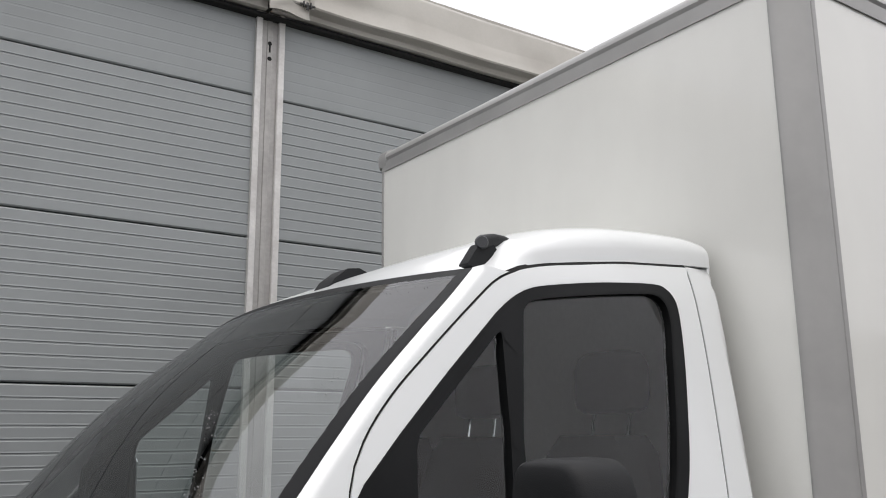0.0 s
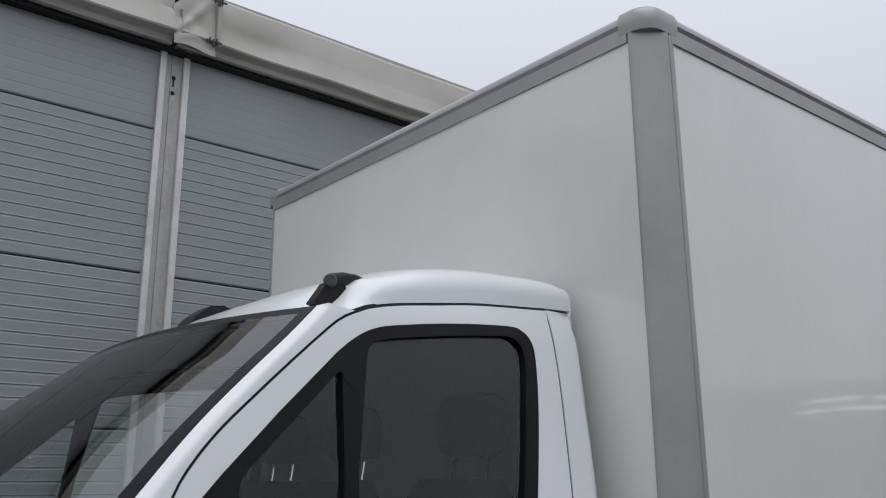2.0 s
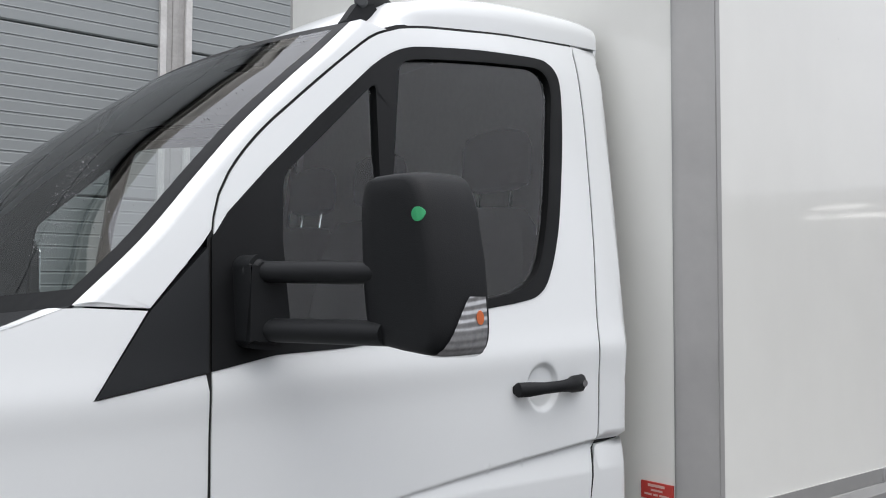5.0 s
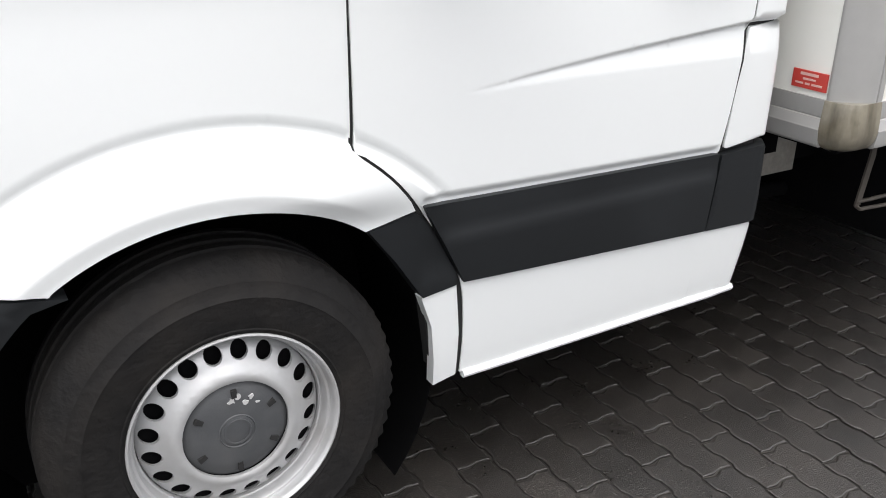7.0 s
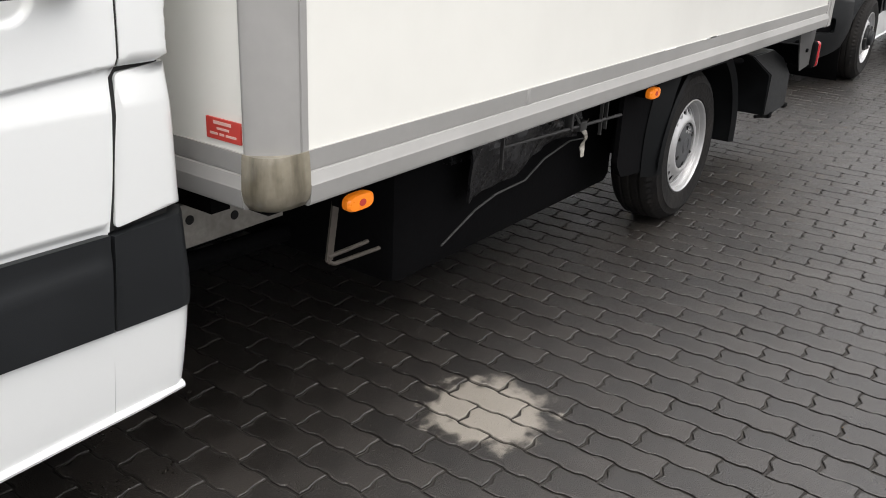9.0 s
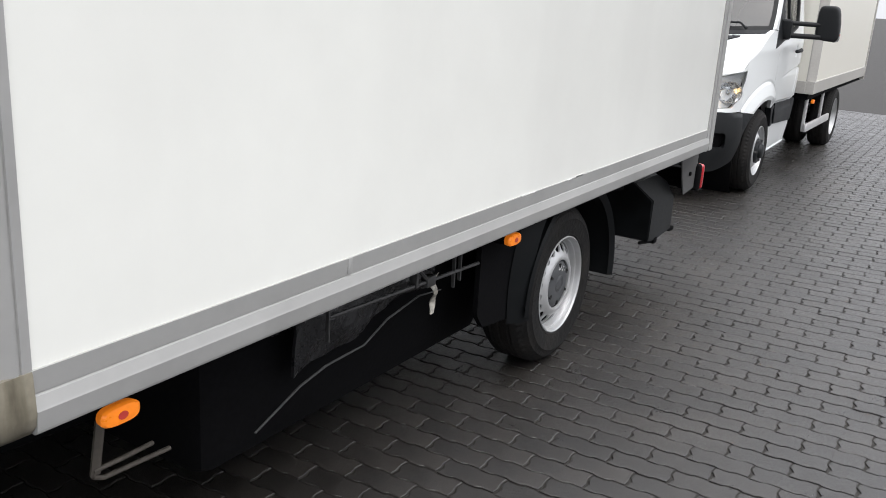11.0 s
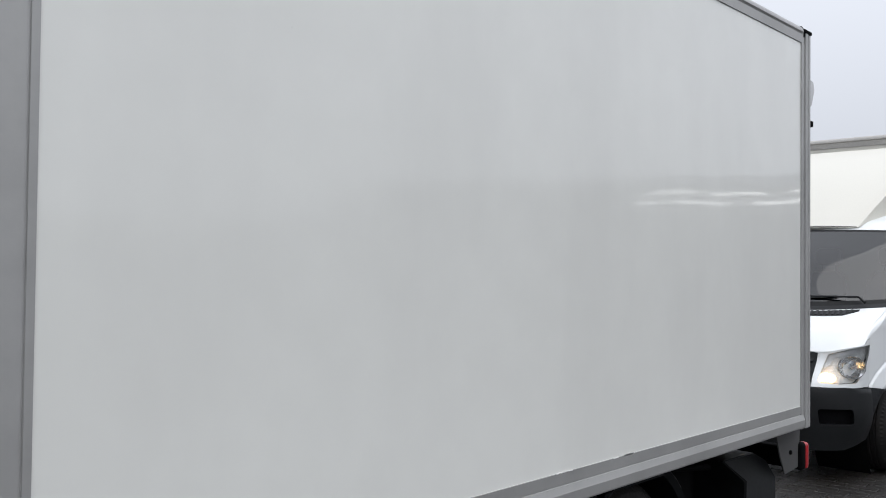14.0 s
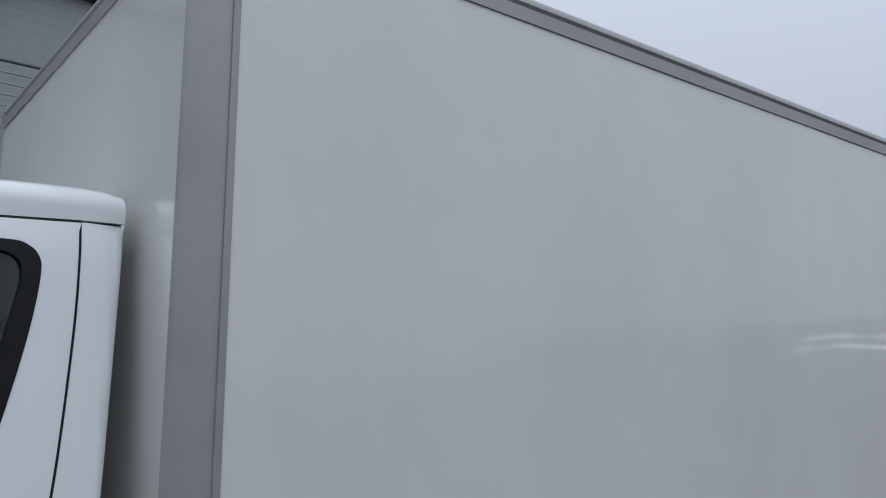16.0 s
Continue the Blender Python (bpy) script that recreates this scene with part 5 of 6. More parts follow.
def box_body(parent, x0, x1, panel, rail, lift=0.0, detail=True):
    """A box body: panels, corner posts, top and bottom rails, corner caps. x0: front face, x1: end of the side panel."""
    W = 2 * CY + 0.045
    xs = x0 + 0.110      # where the side panel begins
    zb, zp = 0.879 + lift, 2.932 + lift
    zt = zp + 0.058
    for y0, y1, fl in ((0.0, 0.035, 1), (W - 0.035, W, -1)):
        def wavy(u, v, y=y0 if fl > 0 else y1, fl=fl):
            x, z = xs - 0.02 + (x1 + 0.03 - xs) * u, zb - 0.01 + (zp + 0.02 - zb) * v
            return Vector((x, y + fl * 0.00021 * (math.sin(x * 9.1 + 2 * math.sin(z * 3)) + math.sin(x * 4.3 - z * 7 + 1)), z))
        sheet = grid_surface(wavy, 160, 50)
        if sum(f.normal.y for f in sheet.faces) * fl > 0:
            bmesh.ops.reverse_faces(sheet, faces=sheet.faces[:])
        part("side_panel", merge(sheet, box(xs - 0.02, x1 + 0.01, y0 + 0.004, y1 - 0.004, zb - 0.01, zp + 0.01)), panel, parent, "glossy white side panel of the box body")
    part("front_panel", box(x0, x0 + 0.035, 0.06, W - 0.06, zb - 0.01, zp + 0.01), panel, parent, "white front panel of the box body")
    part("box_roof", box(x0 + 0.03, x1, 0.03, W - 0.03, zt - 0.03, zt + 0.005), panel, parent)
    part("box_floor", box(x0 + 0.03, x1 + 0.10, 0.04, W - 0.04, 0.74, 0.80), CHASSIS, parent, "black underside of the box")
    # front corner posts: a rounded corner between the two panels
    for fl in (1, -1):
        prof = [(x0 - 0.004, 0.072), (x0 - 0.006, 0.066)] + [((1 - t) ** 2 * (x0 - 0.006) + 2 * t * (1 - t) * (x0 + 0.018) + t * t * (xs - 0.036), (1 - t) ** 2 * 0.062 + 2 * t * (1 - t) * 0.018 + t * t * -0.006) for t in [k / 8 for k in range(9)]]
        prof += [(xs - 0.026, -0.006), (xs - 0.024, -0.002), (xs - 0.021, -0.002), (xs - 0.019, -0.006), (xs, -0.005), (xs, 0.03), (x0 + 0.03, 0.078)]
        if fl < 0:
            prof = [(x, W - y) for x, y in prof][::-1]
        part("corner_post", prism_z(prof, zb, zp + 0.03), rail, parent, "grey aluminium corner post")

    # top rails
    def top_profile(y, s):
        pts = [(0.0, zp), (-0.006, zp), (-0.0065, zp + 0.048), (-0.002, zp + 0.050), (-0.004, zp + 0.053)]
        pts += [(-0.010 + 0.040 * (1 - math.cos(a)), zp + 0.062 + 0.040 * math.sin(a)) for a in [math.pi / 2 * k / 6 for k in range(7)]]
        pts += [(0.07, zp + 0.102), (0.07, zp)]
        return [(y + s * a, b) for a, b in pts]

    part("top_rail", prism_x(top_profile(0, 1), xs - 0.01, x1 + 0.02), rail, parent, "grey aluminium top rail")
    part("top_rail", prism_x(top_profile(W, -1)[::-1], xs - 0.01, x1 + 0.02), rail, parent, "grey aluminium top rail")
    part("top_rail", prism_y(top_profile(x0, 1), 0.075, W - 0.075), rail, parent, "grey aluminium top rail")
    for fl in (1, -1):
        rings = []
        for o, z in ((0.0065, zp + 0.026), (0.0095, zp + 0.050), (0.0115, zp + 0.076), (0.002, zp + 0.098), (-0.022, zp + 0.111)):
            ring = [(x0 - o, 0.10), (x0 - o, 0.062)] + [(x0 - o + 0.062 * (1 - math.cos(a)), -o + 0.062 * (1 - math.sin(a))) for a in [math.pi / 2 * k / 8 for k in range(1, 9)]] + [(xs + 0.02, -o), (xs + 0.02, 0.10)]
            rings.append([(x, y if fl > 0 else W - y, z) for x, y in ring])
        part("corner_cap", loft(rings), rail, parent, "grey cast corner cap")

    # bottom rails: a flat band above a rounded one
    def low_profile(y, s):
        pts = [(0.0, zb), (-0.006, zb), (-0.003, zb - 0.044), (-0.001, zb - 0.046), (-0.001, zb - 0.048), (-0.006, zb - 0.050), (-0.013, zb - 0.073), (-0.0145, zb - 0.077),
               (-0.0140, zb - 0.082), (-0.0100, zb - 0.116), (-0.0075, zb - 0.122), (-0.002, zb - 0.125)]
        pts += [(0.09, zb - 0.125), (0.09, zb)]
        if not detail:
            pts = [(0.0, zb), (-0.006, zb), (-0.010, zb - 0.004), (-0.010, zb - 0.121), (-0.006, zb - 0.125), (0.09, zb - 0.125), (0.09, zb)]
        return [(y + s * a, b) for a, b in pts]

    xl = xs - 0.002 if detail else x0
    part("bottom_rail", prism_x(low_profile(0, 1), xl, x1 + 0.03), rail, parent, "grey aluminium bottom rail with two facets", smooth=False)
    part("bottom_rail", prism_x(low_profile(W, -1)[::-1], xl, x1 + 0.03), rail, parent, "grey aluminium bottom rail with two facets", smooth=False)
    part("bottom_rail", prism_y(low_profile(x0, 1), 0.073, W - 0.073), rail, parent, "grey aluminium bottom rail with two facets", smooth=False)
    for fl in (1, -1) if detail else ():
        rings = []
        for o, z in ((0.0075, zb), (0.009, zb - 0.006), (0.012, zb - 0.045), (0.0135, zb - 0.080), (0.008, zb - 0.106), (-0.006, zb - 0.124), (-0.030, zb - 0.135)):
            ring = [(x0 - o, 0.073), (x0 - o, 0.055)] + [(x0 - o + 0.055 * (1 - math.cos(a)), -o + 0.055 * (1 - math.sin(a))) for a in [math.pi / 2 * k / 8 for k in range(1, 9)]] + [(xs - 0.002, -o), (xs - 0.002, 0.085)]
            rings.append([(x, y if fl > 0 else W - y, z) for x, y in ring])
        part("corner_casting", loft(rings[::-1]), CAP if detail else rail, parent, "stained brownish corner casting")
    # rear frame
    for fl in (1, -1):
        prof = [(x1 - 0.004, 0.02), (x1 - 0.004, -0.006), (x1 + 0.030, -0.006), (x1 + 0.034, 0.006), (x1 + 0.046, 0.006), (x1 + 0.050, -0.010), (x1 + 0.085, -0.010),
                (x1 + 0.088, 0.004), (x1 + 0.10, 0.004), (x1 + 0.104, -0.006), (x1 + 0.128, -0.006), (x1 + 0.128, 0.06), (x1 - 0.004, 0.06)]
        if fl < 0:
            prof = [(x, W - y) for x, y in prof][::-1]
        part("rear_post", prism_z(prof, 0.752, zp + 0.075), rail, parent, "grooved aluminium rear post", smooth=False)
        part("post_cap", box(x1 + 0.02, x1 + 0.135, -0.014 if fl > 0 else W - 0.05, 0.05 if fl > 0 else W + 0.014, zp + 0.062, zp + 0.084, 0.006), CHASSIS, parent)
    part("rear_header", box(x1 + 0.06, x1 + 0.12, 0.06, W - 0.06, zp - 0.02, zp + 0.07, 0.01), rail, parent)
    for y0, y1 in ((0.065, CY - 0.005), (CY + 0.005, W - 0.065)):
        rd = part("rear_door", box(x1 + 0.08, x1 + 0.115, y0, y1, 0.80, zp - 0.03, 0.004), panel, parent, "white rear door of the box")
        for k in range(4):
            z = 1.0 + k * 0.55
            part("hinge", box(x1 + 0.112, x1 + 0.142, y0 if y0 < 0.5 else y1 - 0.12, (y0 + 0.12) if y0 < 0.5 else y1, z, z + 0.05, 0.006), GALV, rd)
        part("lock_rod", tube([(x1 + 0.135, (y0 + y1) / 2, 0.80), (x1 + 0.135, (y0 + y1) / 2, zp - 0.03)], 0.013, 8), GALV, rd)
    if detail:
        hb = part("hinge_bracket", loft([[(x, y, z) for x, z in ((x1 + 0.125, 2.575), (x1 + 0.165, 2.600), (x1 + 0.205, 2.690), (x1 + 0.190, 2.735), (x1 + 0.150, 2.742), (x1 + 0.125, 2.70))] for y in (0.0, 0.05)]), ALU_LIGHT, parent, "pale hinge bracket at the rear post", smooth=False)
        part("bolt", tube([(x1 + 0.165, 0.02, 2.735), (x1 + 0.178, 0.02, 2.765)], 0.006, 6), GALV, hb)
        part("position_lamp", box(x1 + 0.128, x1 + 0.195, 0.0, 0.03, 2.475, 2.510, 0.006), CHASSIS, parent, "small black position lamp")
        part("rail_end_cap", loft([[(x1 + 0.022, y, z), (x1 + 0.036, y, z - 0.002), (x1 + 0.040, y, z - 0.03), (x1 + 0.022, y, z - 0.045)] for y, z in ((-0.010, zp + 0.075), (0.005, zp + 0.100), (0.04, zp + 0.106))]), CHASSIS, parent, "dark end cap of the top rail")
        lb = part("label", box(x0 - 0.0052, x0 + 0.001, 0.078, 0.184, 0.896, 0.942), REDLABEL, parent, "small red printed label", smooth=False)
        for yy0, yy1, zz, h in ((0.105, 0.160, 0.9295, 0.007), (0.112, 0.150, 0.918, 0.005), (0.090, 0.122, 0.906, 0.005), (0.128, 0.142, 0.906, 0.005), (0.148, 0.172, 0.906, 0.005)):
            part("print_bar", box(x0 - 0.0062, x0 - 0.005, yy0, yy1, zz, zz + h), BAR, lb, smooth=False)
        part("rail_joint", box(2.60, 2.618, -0.0068, 0.0, 0.836, 0.8785, 0.001), ALU, parent)
        rnd = random.Random(4)
        # bright white slivers along the lower edge of the side panel
        for k in range(7):
            x = 3.50 + rnd.random() * 0.60
            part("edge_chip", box(x, x + rnd.uniform(0.02, 0.10), -0.0066, -0.004, 0.8775, 0.8775 + rnd.uniform(0.002, 0.006)), CHIP, parent, smooth=False)


def chassis(parent, wb, x_end, detail=True):
    W = 2 * CY
    for y in (0.66, W - 0.66):
        part("frame_rail", prism_x([(y - 0.03, 0.47), (y + 0.03, 0.47), (y + 0.03, 0.60), (y - 0.03, 0.60)], 1.35, x_end), CHASSIS, parent, "black chassis rail")
    rail = box(1.36, 2.20, 0.60, 0.628, 0.445, 0.575, 0.004)
    fr = part("rail_end", rail, RAIL, parent, "dusty pale chassis rail with bolt holes")
    for x, z in ((1.845, 0.528), (2.005, 0.500), (1.56, 0.54)):
        part("bolt_hole", loft([[(x + 0.014 * math.cos(a), y, z + 0.014 * math.sin(a)) for a in [2 * math.pi * k / 12 for k in range(12)]] for y in (0.5975, 0.602)]), DARK, fr)
    for x in (1.75, 2.5, 3.4, 5.0, x_end - 0.1):
        if x < x_end:
            part("cross_member", box(x - 0.03, x + 0.03, 0.35, W - 0.35, 0.64, 0.738), CHASSIS, parent)
    part("axle", tube([(wb, 0.30, 0.345), (wb, W - 0.30, 0.345)], 0.06, 12), CHASSIS, parent)
    part("gearbox", box(0.3, 3.6, 0.85, 1.4, 0.32, 0.62, 0.05), CHASSIS, parent)
    part("engine_tray", box(-0.8, 1.45, 0.66, W - 0.66, 0.26, 0.55, 0.03), CHASSIS, parent)


def main_underbody(parent, wb):
    W = 2 * CY
    # step frame behind the cab
    part("step_frame", merge(loft([[(x - 0.012, y, z), (x + 0.012, y, z), (x + 0.012, y + 0.006, z), (x - 0.012, y + 0.006, z)] for x, y, z in ((1.962, 0.15, 0.755), (1.955, 0.15, 0.66), (1.930, 0.15, 0.515), (1.932, 0.152, 0.505))]),
                             tube([(1.925, 0.153, 0.518), (1.99, 0.155, 0.515), (2.10, 0.17, 0.505)], 0.006, 8), tube([(1.925, 0.153, 0.505), (1.95, 0.155, 0.490), (2.15, 0.17, 0.470)], 0.006, 8)), STRAP, parent, "thin brownish steel step frame")
    # unseen black masses added under the box to shut out light
    part("floor_block", box(2.34, 3.86, 0.27, 1.9, 0.24, 0.735, 0.05), CHASSIS, parent, "black block added to keep light out under the box")
    part("middle_block", box(1.95, 3.90, 0.92, 2.02, 0.24, 0.70, 0.08), CHASSIS, parent, "black block added between the chassis rails to keep light out")
    part("exhaust", tube([(1.5, 0.78, 0.33), (2.4, 0.74, 0.31), (2.6, 0.72, 0.30), (3.3, 0.72, 0.30), (3.45, 0.76, 0.34), (3.7, 0.95, 0.50)], [0.03, 0.03, 0.085, 0.085, 0.03, 0.03], 12), CHASSIS, parent, "dark exhaust added to fill the unseen space under the box")
    # far-side board, added only to block light coming in under the van
    part("far_light_stop", box(1.60, 5.90, W - 0.10, W - 0.06, 0.05, 0.74, 0.01), CHASSIS, parent, "unseen black board added to stop light from the far side")
    # side tank with a creased face, and carrier rods
    low = [(2.62, 0.475), (2.72, 0.490), (2.90, 0.495), (3.02, 0.545), (3.20, 0.575), (3.34, 0.560)]

    def face(u, v):
        x = 2.62 + 0.72 * u
        z0 = interp(x, low)
        z = z0 + (0.70 - z0) * v
        crease = 0.014 * abs(math.sin(6.5 * u + 3 * v)) + 0.008 * abs(math.sin(15 * u - 5 * v))
        return Vector((x, 0.165 + 0.10 * (0.5 - v) ** 2 + crease, z))

    part("tank", merge(grid_surface(face, 34, 10, 0.01), box(2.58, 3.22, 0.24, 0.50, 0.60, 0.73)), SHEETBLACK, parent, "black creased plastic tank under the box", smooth=False)
    part("tank_lip", tube([(2.42, 0.150, 0.400), (2.60, 0.150, 0.470)] + [(a, 0.152, b + 0.002) for a, b in low[1:]], [0.003, 0.0035, 0.0035, 0.003, 0.0035, 0.003, 0.002], 8), GALV, parent, "thin bent lip of the tank")
    part("carrier_rod", tube([(2.66, 0.10, 0.672), (3.50, 0.10, 0.632)], 0.0065, 8), GALV, parent, "steel carrier rod")
    for x, zl in ((2.655, 0.60), (3.33, 0.585), (3.37, 0.60)):
        part("rod_hanger", box(x - 0.003, x + 0.003, 0.094, 0.106, zl, 0.76), GALV, parent, smooth=False)
    part("rod_clamp", merge(box(3.085, 3.10, 0.09, 0.12, 0.645, 0.74, 0.003), tube([(3.09, 0.10, 0.72), (3.13, 0.09, 0.675), (3.17, 0.10, 0.648)], 0.006, 6), box(3.15, 3.20, 0.088, 0.118, 0.63, 0.665, 0.004)), GALV, parent, "steel rod clamp")

    tag_rings = []
    for k in range(9):
        v = k / 8
        cx, cy, cz, w = 3.222 - 0.012 * math.sin(7 * v) - 0.018 * v, 0.10 + 0.008 * math.sin(11 * v), 0.655 - 0.125 * v, 0.012 + 0.008 * math.sin(5 * v + 1) ** 2
        tag_rings.append([(cx - w, cy, cz), (cx, cy - 0.004, cz + 0.003), (cx + w, cy + 0.003, cz + 0.006), (cx + w, cy + 0.005, cz + 0.006), (cx, cy, cz + 0.003), (cx - w, cy + 0.003, cz)])
    part("tag", loft(tag_rings), PALE, parent, "pale crumpled tag", smooth=False)
    # rear mudguard
    R = 0.455
    outer = []
    for y in (0.045, 0.34):
        ring = []
        for k in range(25):
            a = radians(-6 + (176 + 6) * k / 24)
            ring.append((wb + R * math.cos(a), y, min(0.735, 0.345 + R * math.sin(a))))
        outer.append(ring)
    mg = bmesh.new()
    mg = loft(outer, closed=False, caps=False)
    bmesh.ops.solidify(mg, geom=mg.faces[:], thickness=0.012)
    part("mudguard", mg, GUARD, parent, "black plastic mudguard over the rear wheel")
    lipb = loft([[(wb + (R + d) * math.cos(radians(a)), y, min(0.742, 0.345 + (R + d) * math.sin(radians(a)))) for a in [-6 + 186 * k / 24 for k in range(25)]] for d, y in ((-0.03, 0.052), (0.0, 0.036), (0.012, 0.046))], closed=False, caps=False)
    part("mudguard_lip", lipb, GUARD, parent)
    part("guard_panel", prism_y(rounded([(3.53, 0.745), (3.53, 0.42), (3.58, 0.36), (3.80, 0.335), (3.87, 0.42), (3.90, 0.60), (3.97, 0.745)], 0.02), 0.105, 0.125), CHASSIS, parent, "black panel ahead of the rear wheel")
    edge = [(wb - 0.415 + dx, z) for dx, z in ((0.10, 0.742), (0.045, 0.66), (0.008, 0.55), (-0.004, 0.43), (0.005, 0.318))]
    gl = loft([[(x - w, 0.10, z), (x - w * 0.5, 0.062, z), (x, 0.050, z), (x + 0.010, 0.058, z), (x + 0.012, 0.10, z)] for (x, z), w in zip(spline([(a, b) for a, b in edge], 0.04), [0.10] * 99)], closed=False, caps=False)
    part("guard_lip", gl, GUARD, parent, "rounded edge of the guard by the tyre")
    part("mud_flap", box(4.745, 4.765, 0.06, 0.33, 0.285, 0.46, 0.004), GUARD, parent, "black rubber mud flap")
    # tail-lift box and lamp carrier
    tb = loft([[(5.50, y0, 0.280), (5.62, y0, 0.262), (5.90, y0, 0.275), (5.905, y0, 0.470), (5.885, y1, 0.560), (5.80, y1 + 0.04, 0.610), (5.42, y1 + 0.04, 0.615), (5.50, y0, 0.510)] for y0, y1 in ((0.125, 0.175), (0.60, 0.60))])
    bmesh.ops.bevel(tb, geom=[e for e in tb.edges if e.calc_length() > 0.05], offset=0.006, segments=2, affect="EDGES")
    lf = part("lift_box", tb, LIFT, parent, "black angular box under the rear overhang")
    part("side_plate", box(4.86, 5.50, 0.42, 0.46, 0.36, 0.70, 0.01), CHASSIS, lf)
    part("lift_foot", merge(tube([(5.46, 0.16, 0.275), (5.62, 0.14, 0.255), (5.88, 0.16, 0.27)], 0.010, 8), box(5.60, 5.65, 0.12, 0.17, 0.245, 0.28, 0.006), box(5.88, 5.95, 0.12, 0.15, 0.262, 0.285, 0.006)), CHASSIS, lf)
    part("lift_arm", merge(box(4.70, 5.28, 0.32, 0.44, 0.36, 0.62, 0.01), tube([(4.86, 0.20, 0.37), (5.06, 0.20, 0.355)], 0.010, 8), tube([(4.80, 0.26, 0.66), (5.30, 0.24, 0.60)], 0.014, 8)), CHASSIS, parent)
    lc = part("lamp_carrier", prism_y([(5.80, 0.745), (6.15, 0.745), (6.13, 0.50), (5.93, 0.485), (5.86, 0.60)], 0.085, 0.092), CARRIER, parent, "grey lamp carrier plate", smooth=False)
    part("bolt", loft([[(6.00 + r * math.cos(a), y, 0.60 + r * math.sin(a)) for a in [math.pi / 3 * k for k in range(6)]] for r, y in ((0.013, 0.085), (0.013, 0.076), (0.010, 0.074))]), CHASSIS, lc)
    tl = part("tail_light", box(6.12, 6.195, 0.06, 0.20, 0.475, 0.64, 0.025, 3), CHASSIS, parent, "rear lamp with a red lens")
    part("lens", box(6.165, 6.215, 0.052, 0.196, 0.480, 0.636, 0.02, 3), RED, tl, "red tail lamp lens")
    part("rear_beam", box(6.05, 6.12, 0.14, W - 0.14, 0.50, 0.62, 0.01), CHASSIS, parent)


def box_van(x, y, wb, box_x0, box_x1, panel, rail, label, second=False):
    van = thing("box_van", label, "box van", "parked box vans", at=(x, y, -0.045 if second else 0))
    lift = 0.045 if second else 0.0
    W = 2 * CY
    door(van)
    door(van, CY)
    cab_side(van)
    cab_side(van, CY)
    cab_front(van, lit=second)
    cab_inside(van)
    mirror(van, dotted=not second)
    mirror(van, True)
    for fl, s in ((False, 1), (True, -1)):
        yf, yr = (0.112, 0.112)
        wheel(van, AX - 0.003, yf if s > 0 else W - yf, 0.387 if not second else 0.358 + lift, s, front_hub=second, R=0.364 if not second else WHEEL_R)
        wheel(van, wb, (0.105 if not second else 0.05) if s > 0 else W - (0.105 if not second else 0.05), 0.350 + lift, s, dish=second, holes_n=18, hole_r=0.0235)
        if second:
            wheel(van, wb, 0.34 if s > 0 else W - 0.34, 0.350 + lift, s)
    box_body(van, box_x0, box_x1, panel, rail, lift, detail=not second)
    chassis(van, wb, box_x1 - 0.1)
    if not second:
        roof_lamp(van)
        mid = loft([[(x, CY + s * w, z) for x, z in ((0.72, 2.13), (0.745, 2.165), (0.79, 2.200), (0.83, 2.205), (0.87, 2.19), (0.87, 2.15))] for s, w in ((-1, 0.05), (-1, 0.042), (1, 0.042), (1, 0.05))])
        part("roof_aerial", mid, BLACK, van, "black roof lamp housing")
        main_underbody(van, wb)
        marker(van, 1.905, 0.705)
        marker(van, 3.625, 0.708)
    else:
        # wind deflector and side guards
        def defl(u, v):
            c = 1 - (2 * u - 1) ** 2
            y0, y1 = 0.64, 0.13
            a = Vector((0.66 - 0.09 * c, y0 + (W - 2 * y0) * u, 2.100 + 0.012 * c))
            b = Vector((1.54, y1 + (W - 2 * y1) * u, 2.93))
            p = a.lerp(b, v)
            p.z += 0.05 * math.sin(math.pi * v)
            return p
        part("wind_deflector", grid_surface(defl, 20, 12, 0.015), PANEL2, van, "pale roof wind deflector")
        part("deflector_edge", tube([defl(k / 20, 0.0) + Vector((-0.004, 0, 0.004)) for k in range(21)], 0.003, 8), RUBBER, van)
        for s in (1, -1):
            def cheek(u, v, s=s):
                m = defl(0.0, v).lerp(Vector((0.66 + 0.88 * v, 0.64 - 0.40 * v, 2.10 + 0.17 * v)), u)
                if s < 0:
                    m.y = W - m.y
                return m
            part("deflector_cheek", grid_surface(cheek, 4, 10, 0.01), PANEL2, van, "pale side cheek of the deflector")
        for s in (0, 1):
            yy = 0.02 if not s else W - 0.05
            guard = part("side_guard", box(1.75, 3.15, yy, yy + 0.03, 0.40, 0.48, 0.008), ALU_LIGHT, van, "aluminium side guard rail")
            for gx in (1.80, 2.75):
                part("guard_post", box(gx - 0.02, gx + 0.02, yy + 0.031, yy + 0.06, 0.40, 0.76, 0.005), ALU_LIGHT, guard)
        marker(van, 1.95, 0.700)
    return van


box_van(0.0, 0.0, 4.278, 1.592, 5.934, PANEL, ALU, "white box van with a tall glossy box body and grey profiles")
box_van(8.83, 0.20, 3.665, 1.600, 5.40, PANEL2, RAIL2, "white box van with a cream box body and lit indicator", second=True)

# ---- paving stones: interlocking, laid in courses across the yard ----
PL, PW = 0.2215, 0.1055


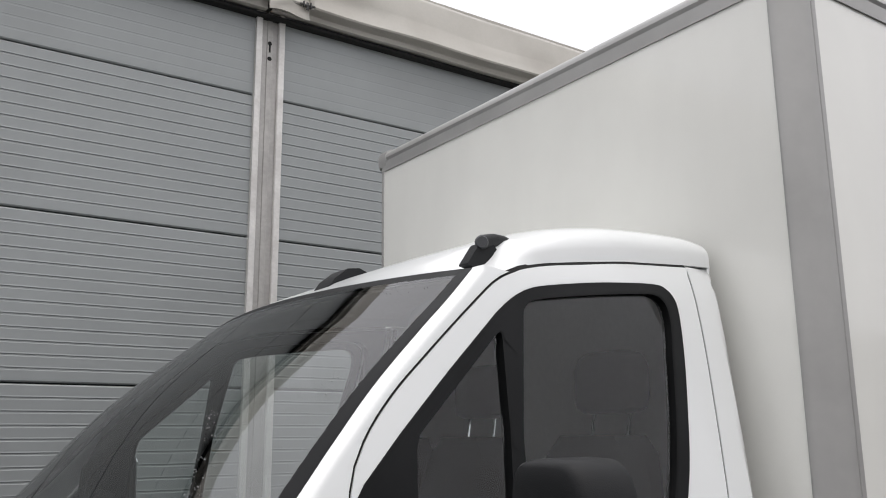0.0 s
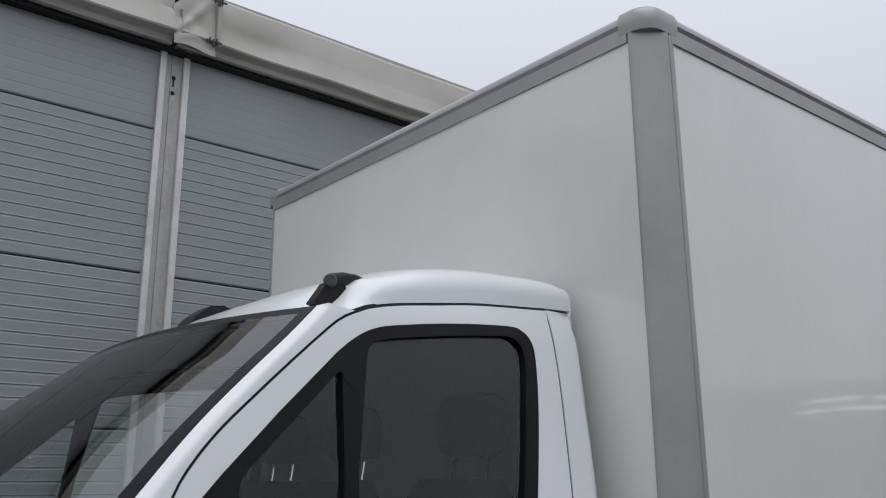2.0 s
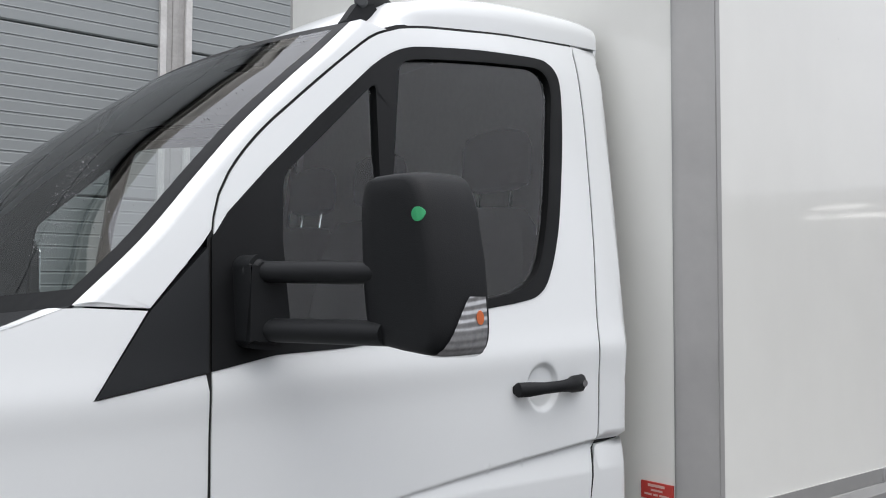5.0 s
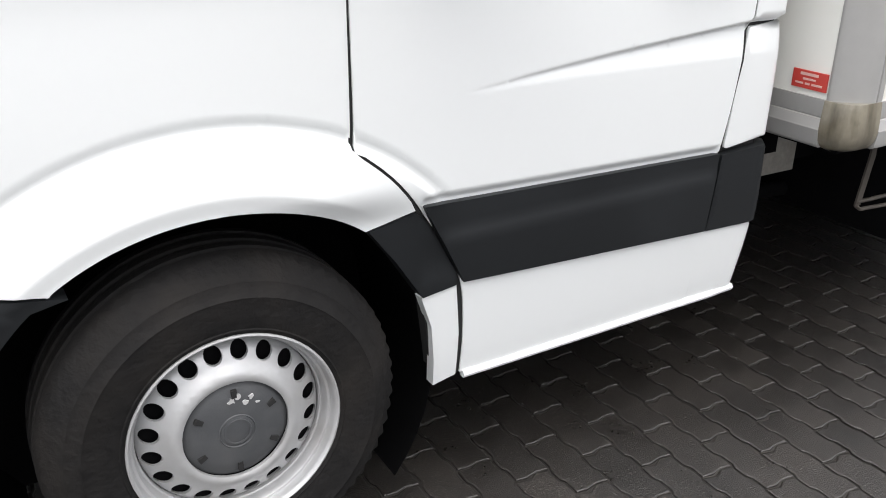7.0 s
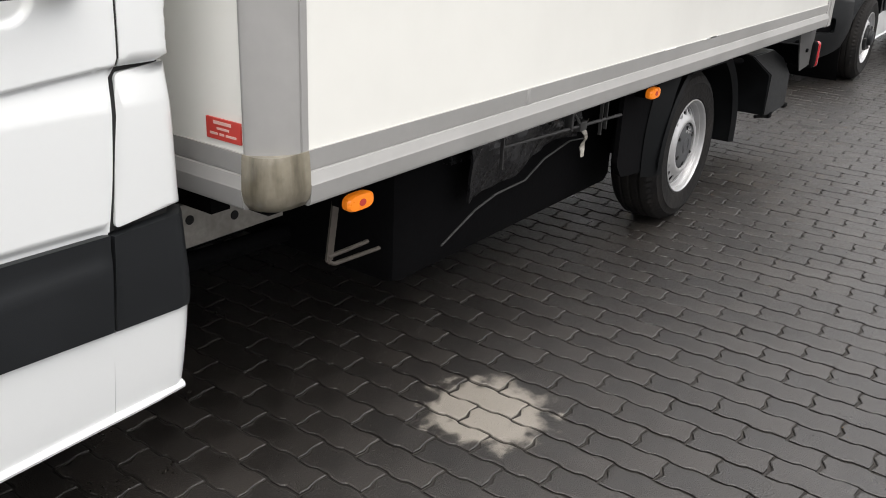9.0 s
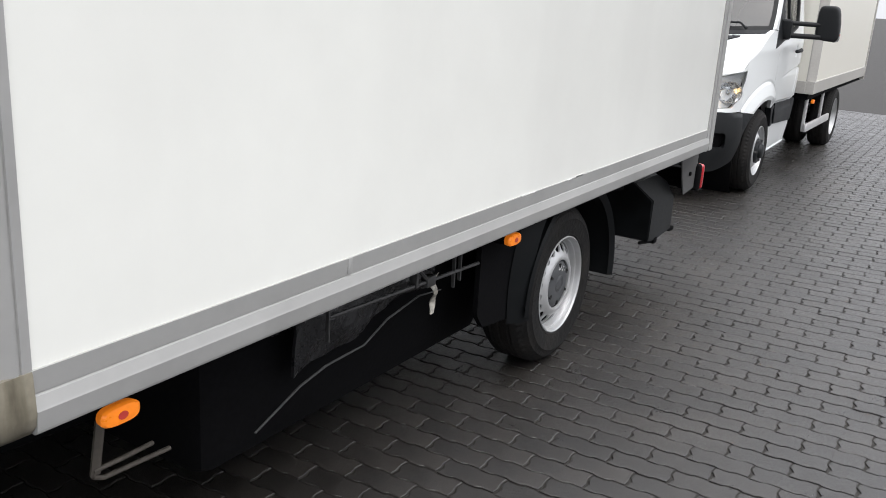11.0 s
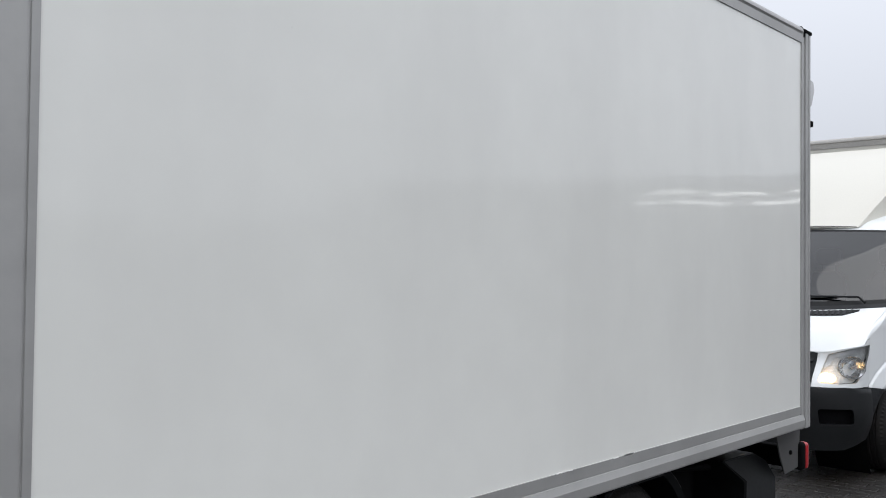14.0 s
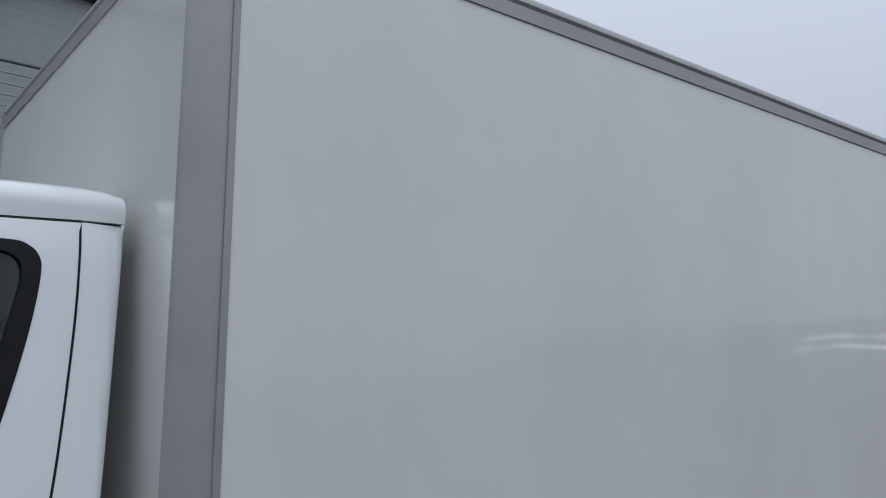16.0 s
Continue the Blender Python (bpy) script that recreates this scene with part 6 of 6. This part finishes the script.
def stone_outline(gap=0.0085, inset=0.0):
    """Zigzag-sided paver; its long axis runs along y."""
    l, w, a = PL / 2, PW / 2, 0.0042
    pts = []
    side = [(-1.0, 0.6), (-0.72, 1), (-0.58, 1), (-0.42, -1), (-0.08, -1), (0.08, 1), (0.42, 1), (0.58, -1), (0.72, -1), (1.0, -0.6)]
    g = gap / 2 + inset
    for t, s in side:
        pts.append((w + a * s - g, t * (l - g)))
    for t, s in ((0.30, 1), (-0.30, -1)):
        pts.append((t * w, l + 0.0085 * s - g))
    for t, s in side[::-1]:
        pts.append((-w + a * s + g, t * (l - g)))
    for t, s in ((-0.30, -1), (0.30, 1)):
        pts.append((t * w, -l + a * 0.9 * s + g))
    return pts


def stone_mesh(bm, ox, oy, tilt, dz):
    low, top, inn = stone_outline(), stone_outline(), stone_outline(inset=0.003)
    z = lambda x, y, h: h + dz + tilt[0] * x + tilt[1] * y
    r0 = [bm.verts.new((ox + x, oy + y, -0.012)) for x, y in low]
    r1 = [bm.verts.new((ox + x, oy + y, z(x, y, -0.0018))) for x, y in top]
    r2 = [bm.verts.new((ox + x, oy + y, z(x, y, 0.0))) for x, y in inn]
    n = len(low)
    for a, b in ((r0, r1), (r1, r2)):
        for i in range(n):
            j = (i + 1) % n
            bm.faces.new((a[i], a[j], b[j], b[i]))
    bm.faces.new(r2)


rnd = random.Random(7)
shared = []
for k in range(6):
    b = bmesh.new()
    stone_mesh(b, 0, 0, (rnd.uniform(-0.012, 0.012), rnd.uniform(-0.008, 0.008)), 0)
    bmesh.ops.recalc_face_normals(b, faces=b.faces[:])
    me = bpy.data.meshes.new("paver")
    b.to_mesh(me)
    b.free()
    me.materials.append(STONE)
    shared.append(me)
rest_v, rest_f = [], []
sand_v, sand_f = [], []
near = 0
i0, i1 = int(-3.0 / PW), int(17.0 / PW)
sto = stone_outline(), stone_outline(inset=0.003)
PX, PY = 2.3437, -0.105    # a course's centre and a stone's centre
for i in range(i0, i1):
    x = PX + (i - round(PX / PW)) * PW
    for j in range(-26, 17):
        y = PY + j * PL - (i % 2) * PL / 2
        if x > 8 and y < -3.2 or y > 3.7:
            continue
        dz = rnd.uniform(-0.0016, 0.0010)
        if x < 9 and rnd.random() < 0.5:
            k, hw = len(sand_v), rnd.uniform(0.0012, 0.003)
            for t, o in ((-0.95, 0.002), (-0.30, -0.0045), (0.30, 0.0075), (0.95, 0.002)):
                sand_v += [(x + t * PW / 2, y + PL / 2 + o - hw, -0.0034), (x + t * PW / 2, y + PL / 2 + o + hw, -0.0034)]
            sand_f += [(k + 2 * m, k + 2 * m + 2, k + 2 * m + 3, k + 2 * m + 1) for m in range(3)]
        tl = (rnd.uniform(-0.012, 0.012), rnd.uniform(-0.008, 0.008))
        if 1.55 < x < 3.6 and -0.95 < y < 0.62 and near < 300:
            near += 1
            ob = new("paver", shared[rnd.randrange(6)])
            ob.location = (x, y, dz)
            ob.parent = ground
            continue
        k = len(rest_v)
        n = len(sto[0])
        rest_v += [(x + a, y + b, -0.012) for a, b in sto[0]]
        rest_v += [(x + a, y + b, -0.0018 + dz + tl[0] * a + tl[1] * b) for a, b in sto[0]]
        rest_v += [(x + a, y + b, dz + tl[0] * a + tl[1] * b) for a, b in sto[1]]
        for q in (0, n):
            rest_f += [(k + q + m, k + q + (m + 1) % n, k + q + n + (m + 1) % n, k + q + n + m) for m in range(n)]
        rest_f.append(tuple(range(k + 2 * n, k + 3 * n)))
me = bpy.data.meshes.new("pavers")
me.from_pydata(rest_v, [], rest_f)
me.materials.append(STONE)
ob = new("pavers", me)
ob.parent = ground
tagged(ob, "dark wet interlocking concrete pavers", kind="stuff")
me = bpy.data.meshes.new("joint_sand")
me.from_pydata(sand_v, [], sand_f)
me.materials.append(SAND)
ob = new("joint_sand", me)
ob.parent = ground
tagged(ob, "pale sand in the short joints", kind="stuff")
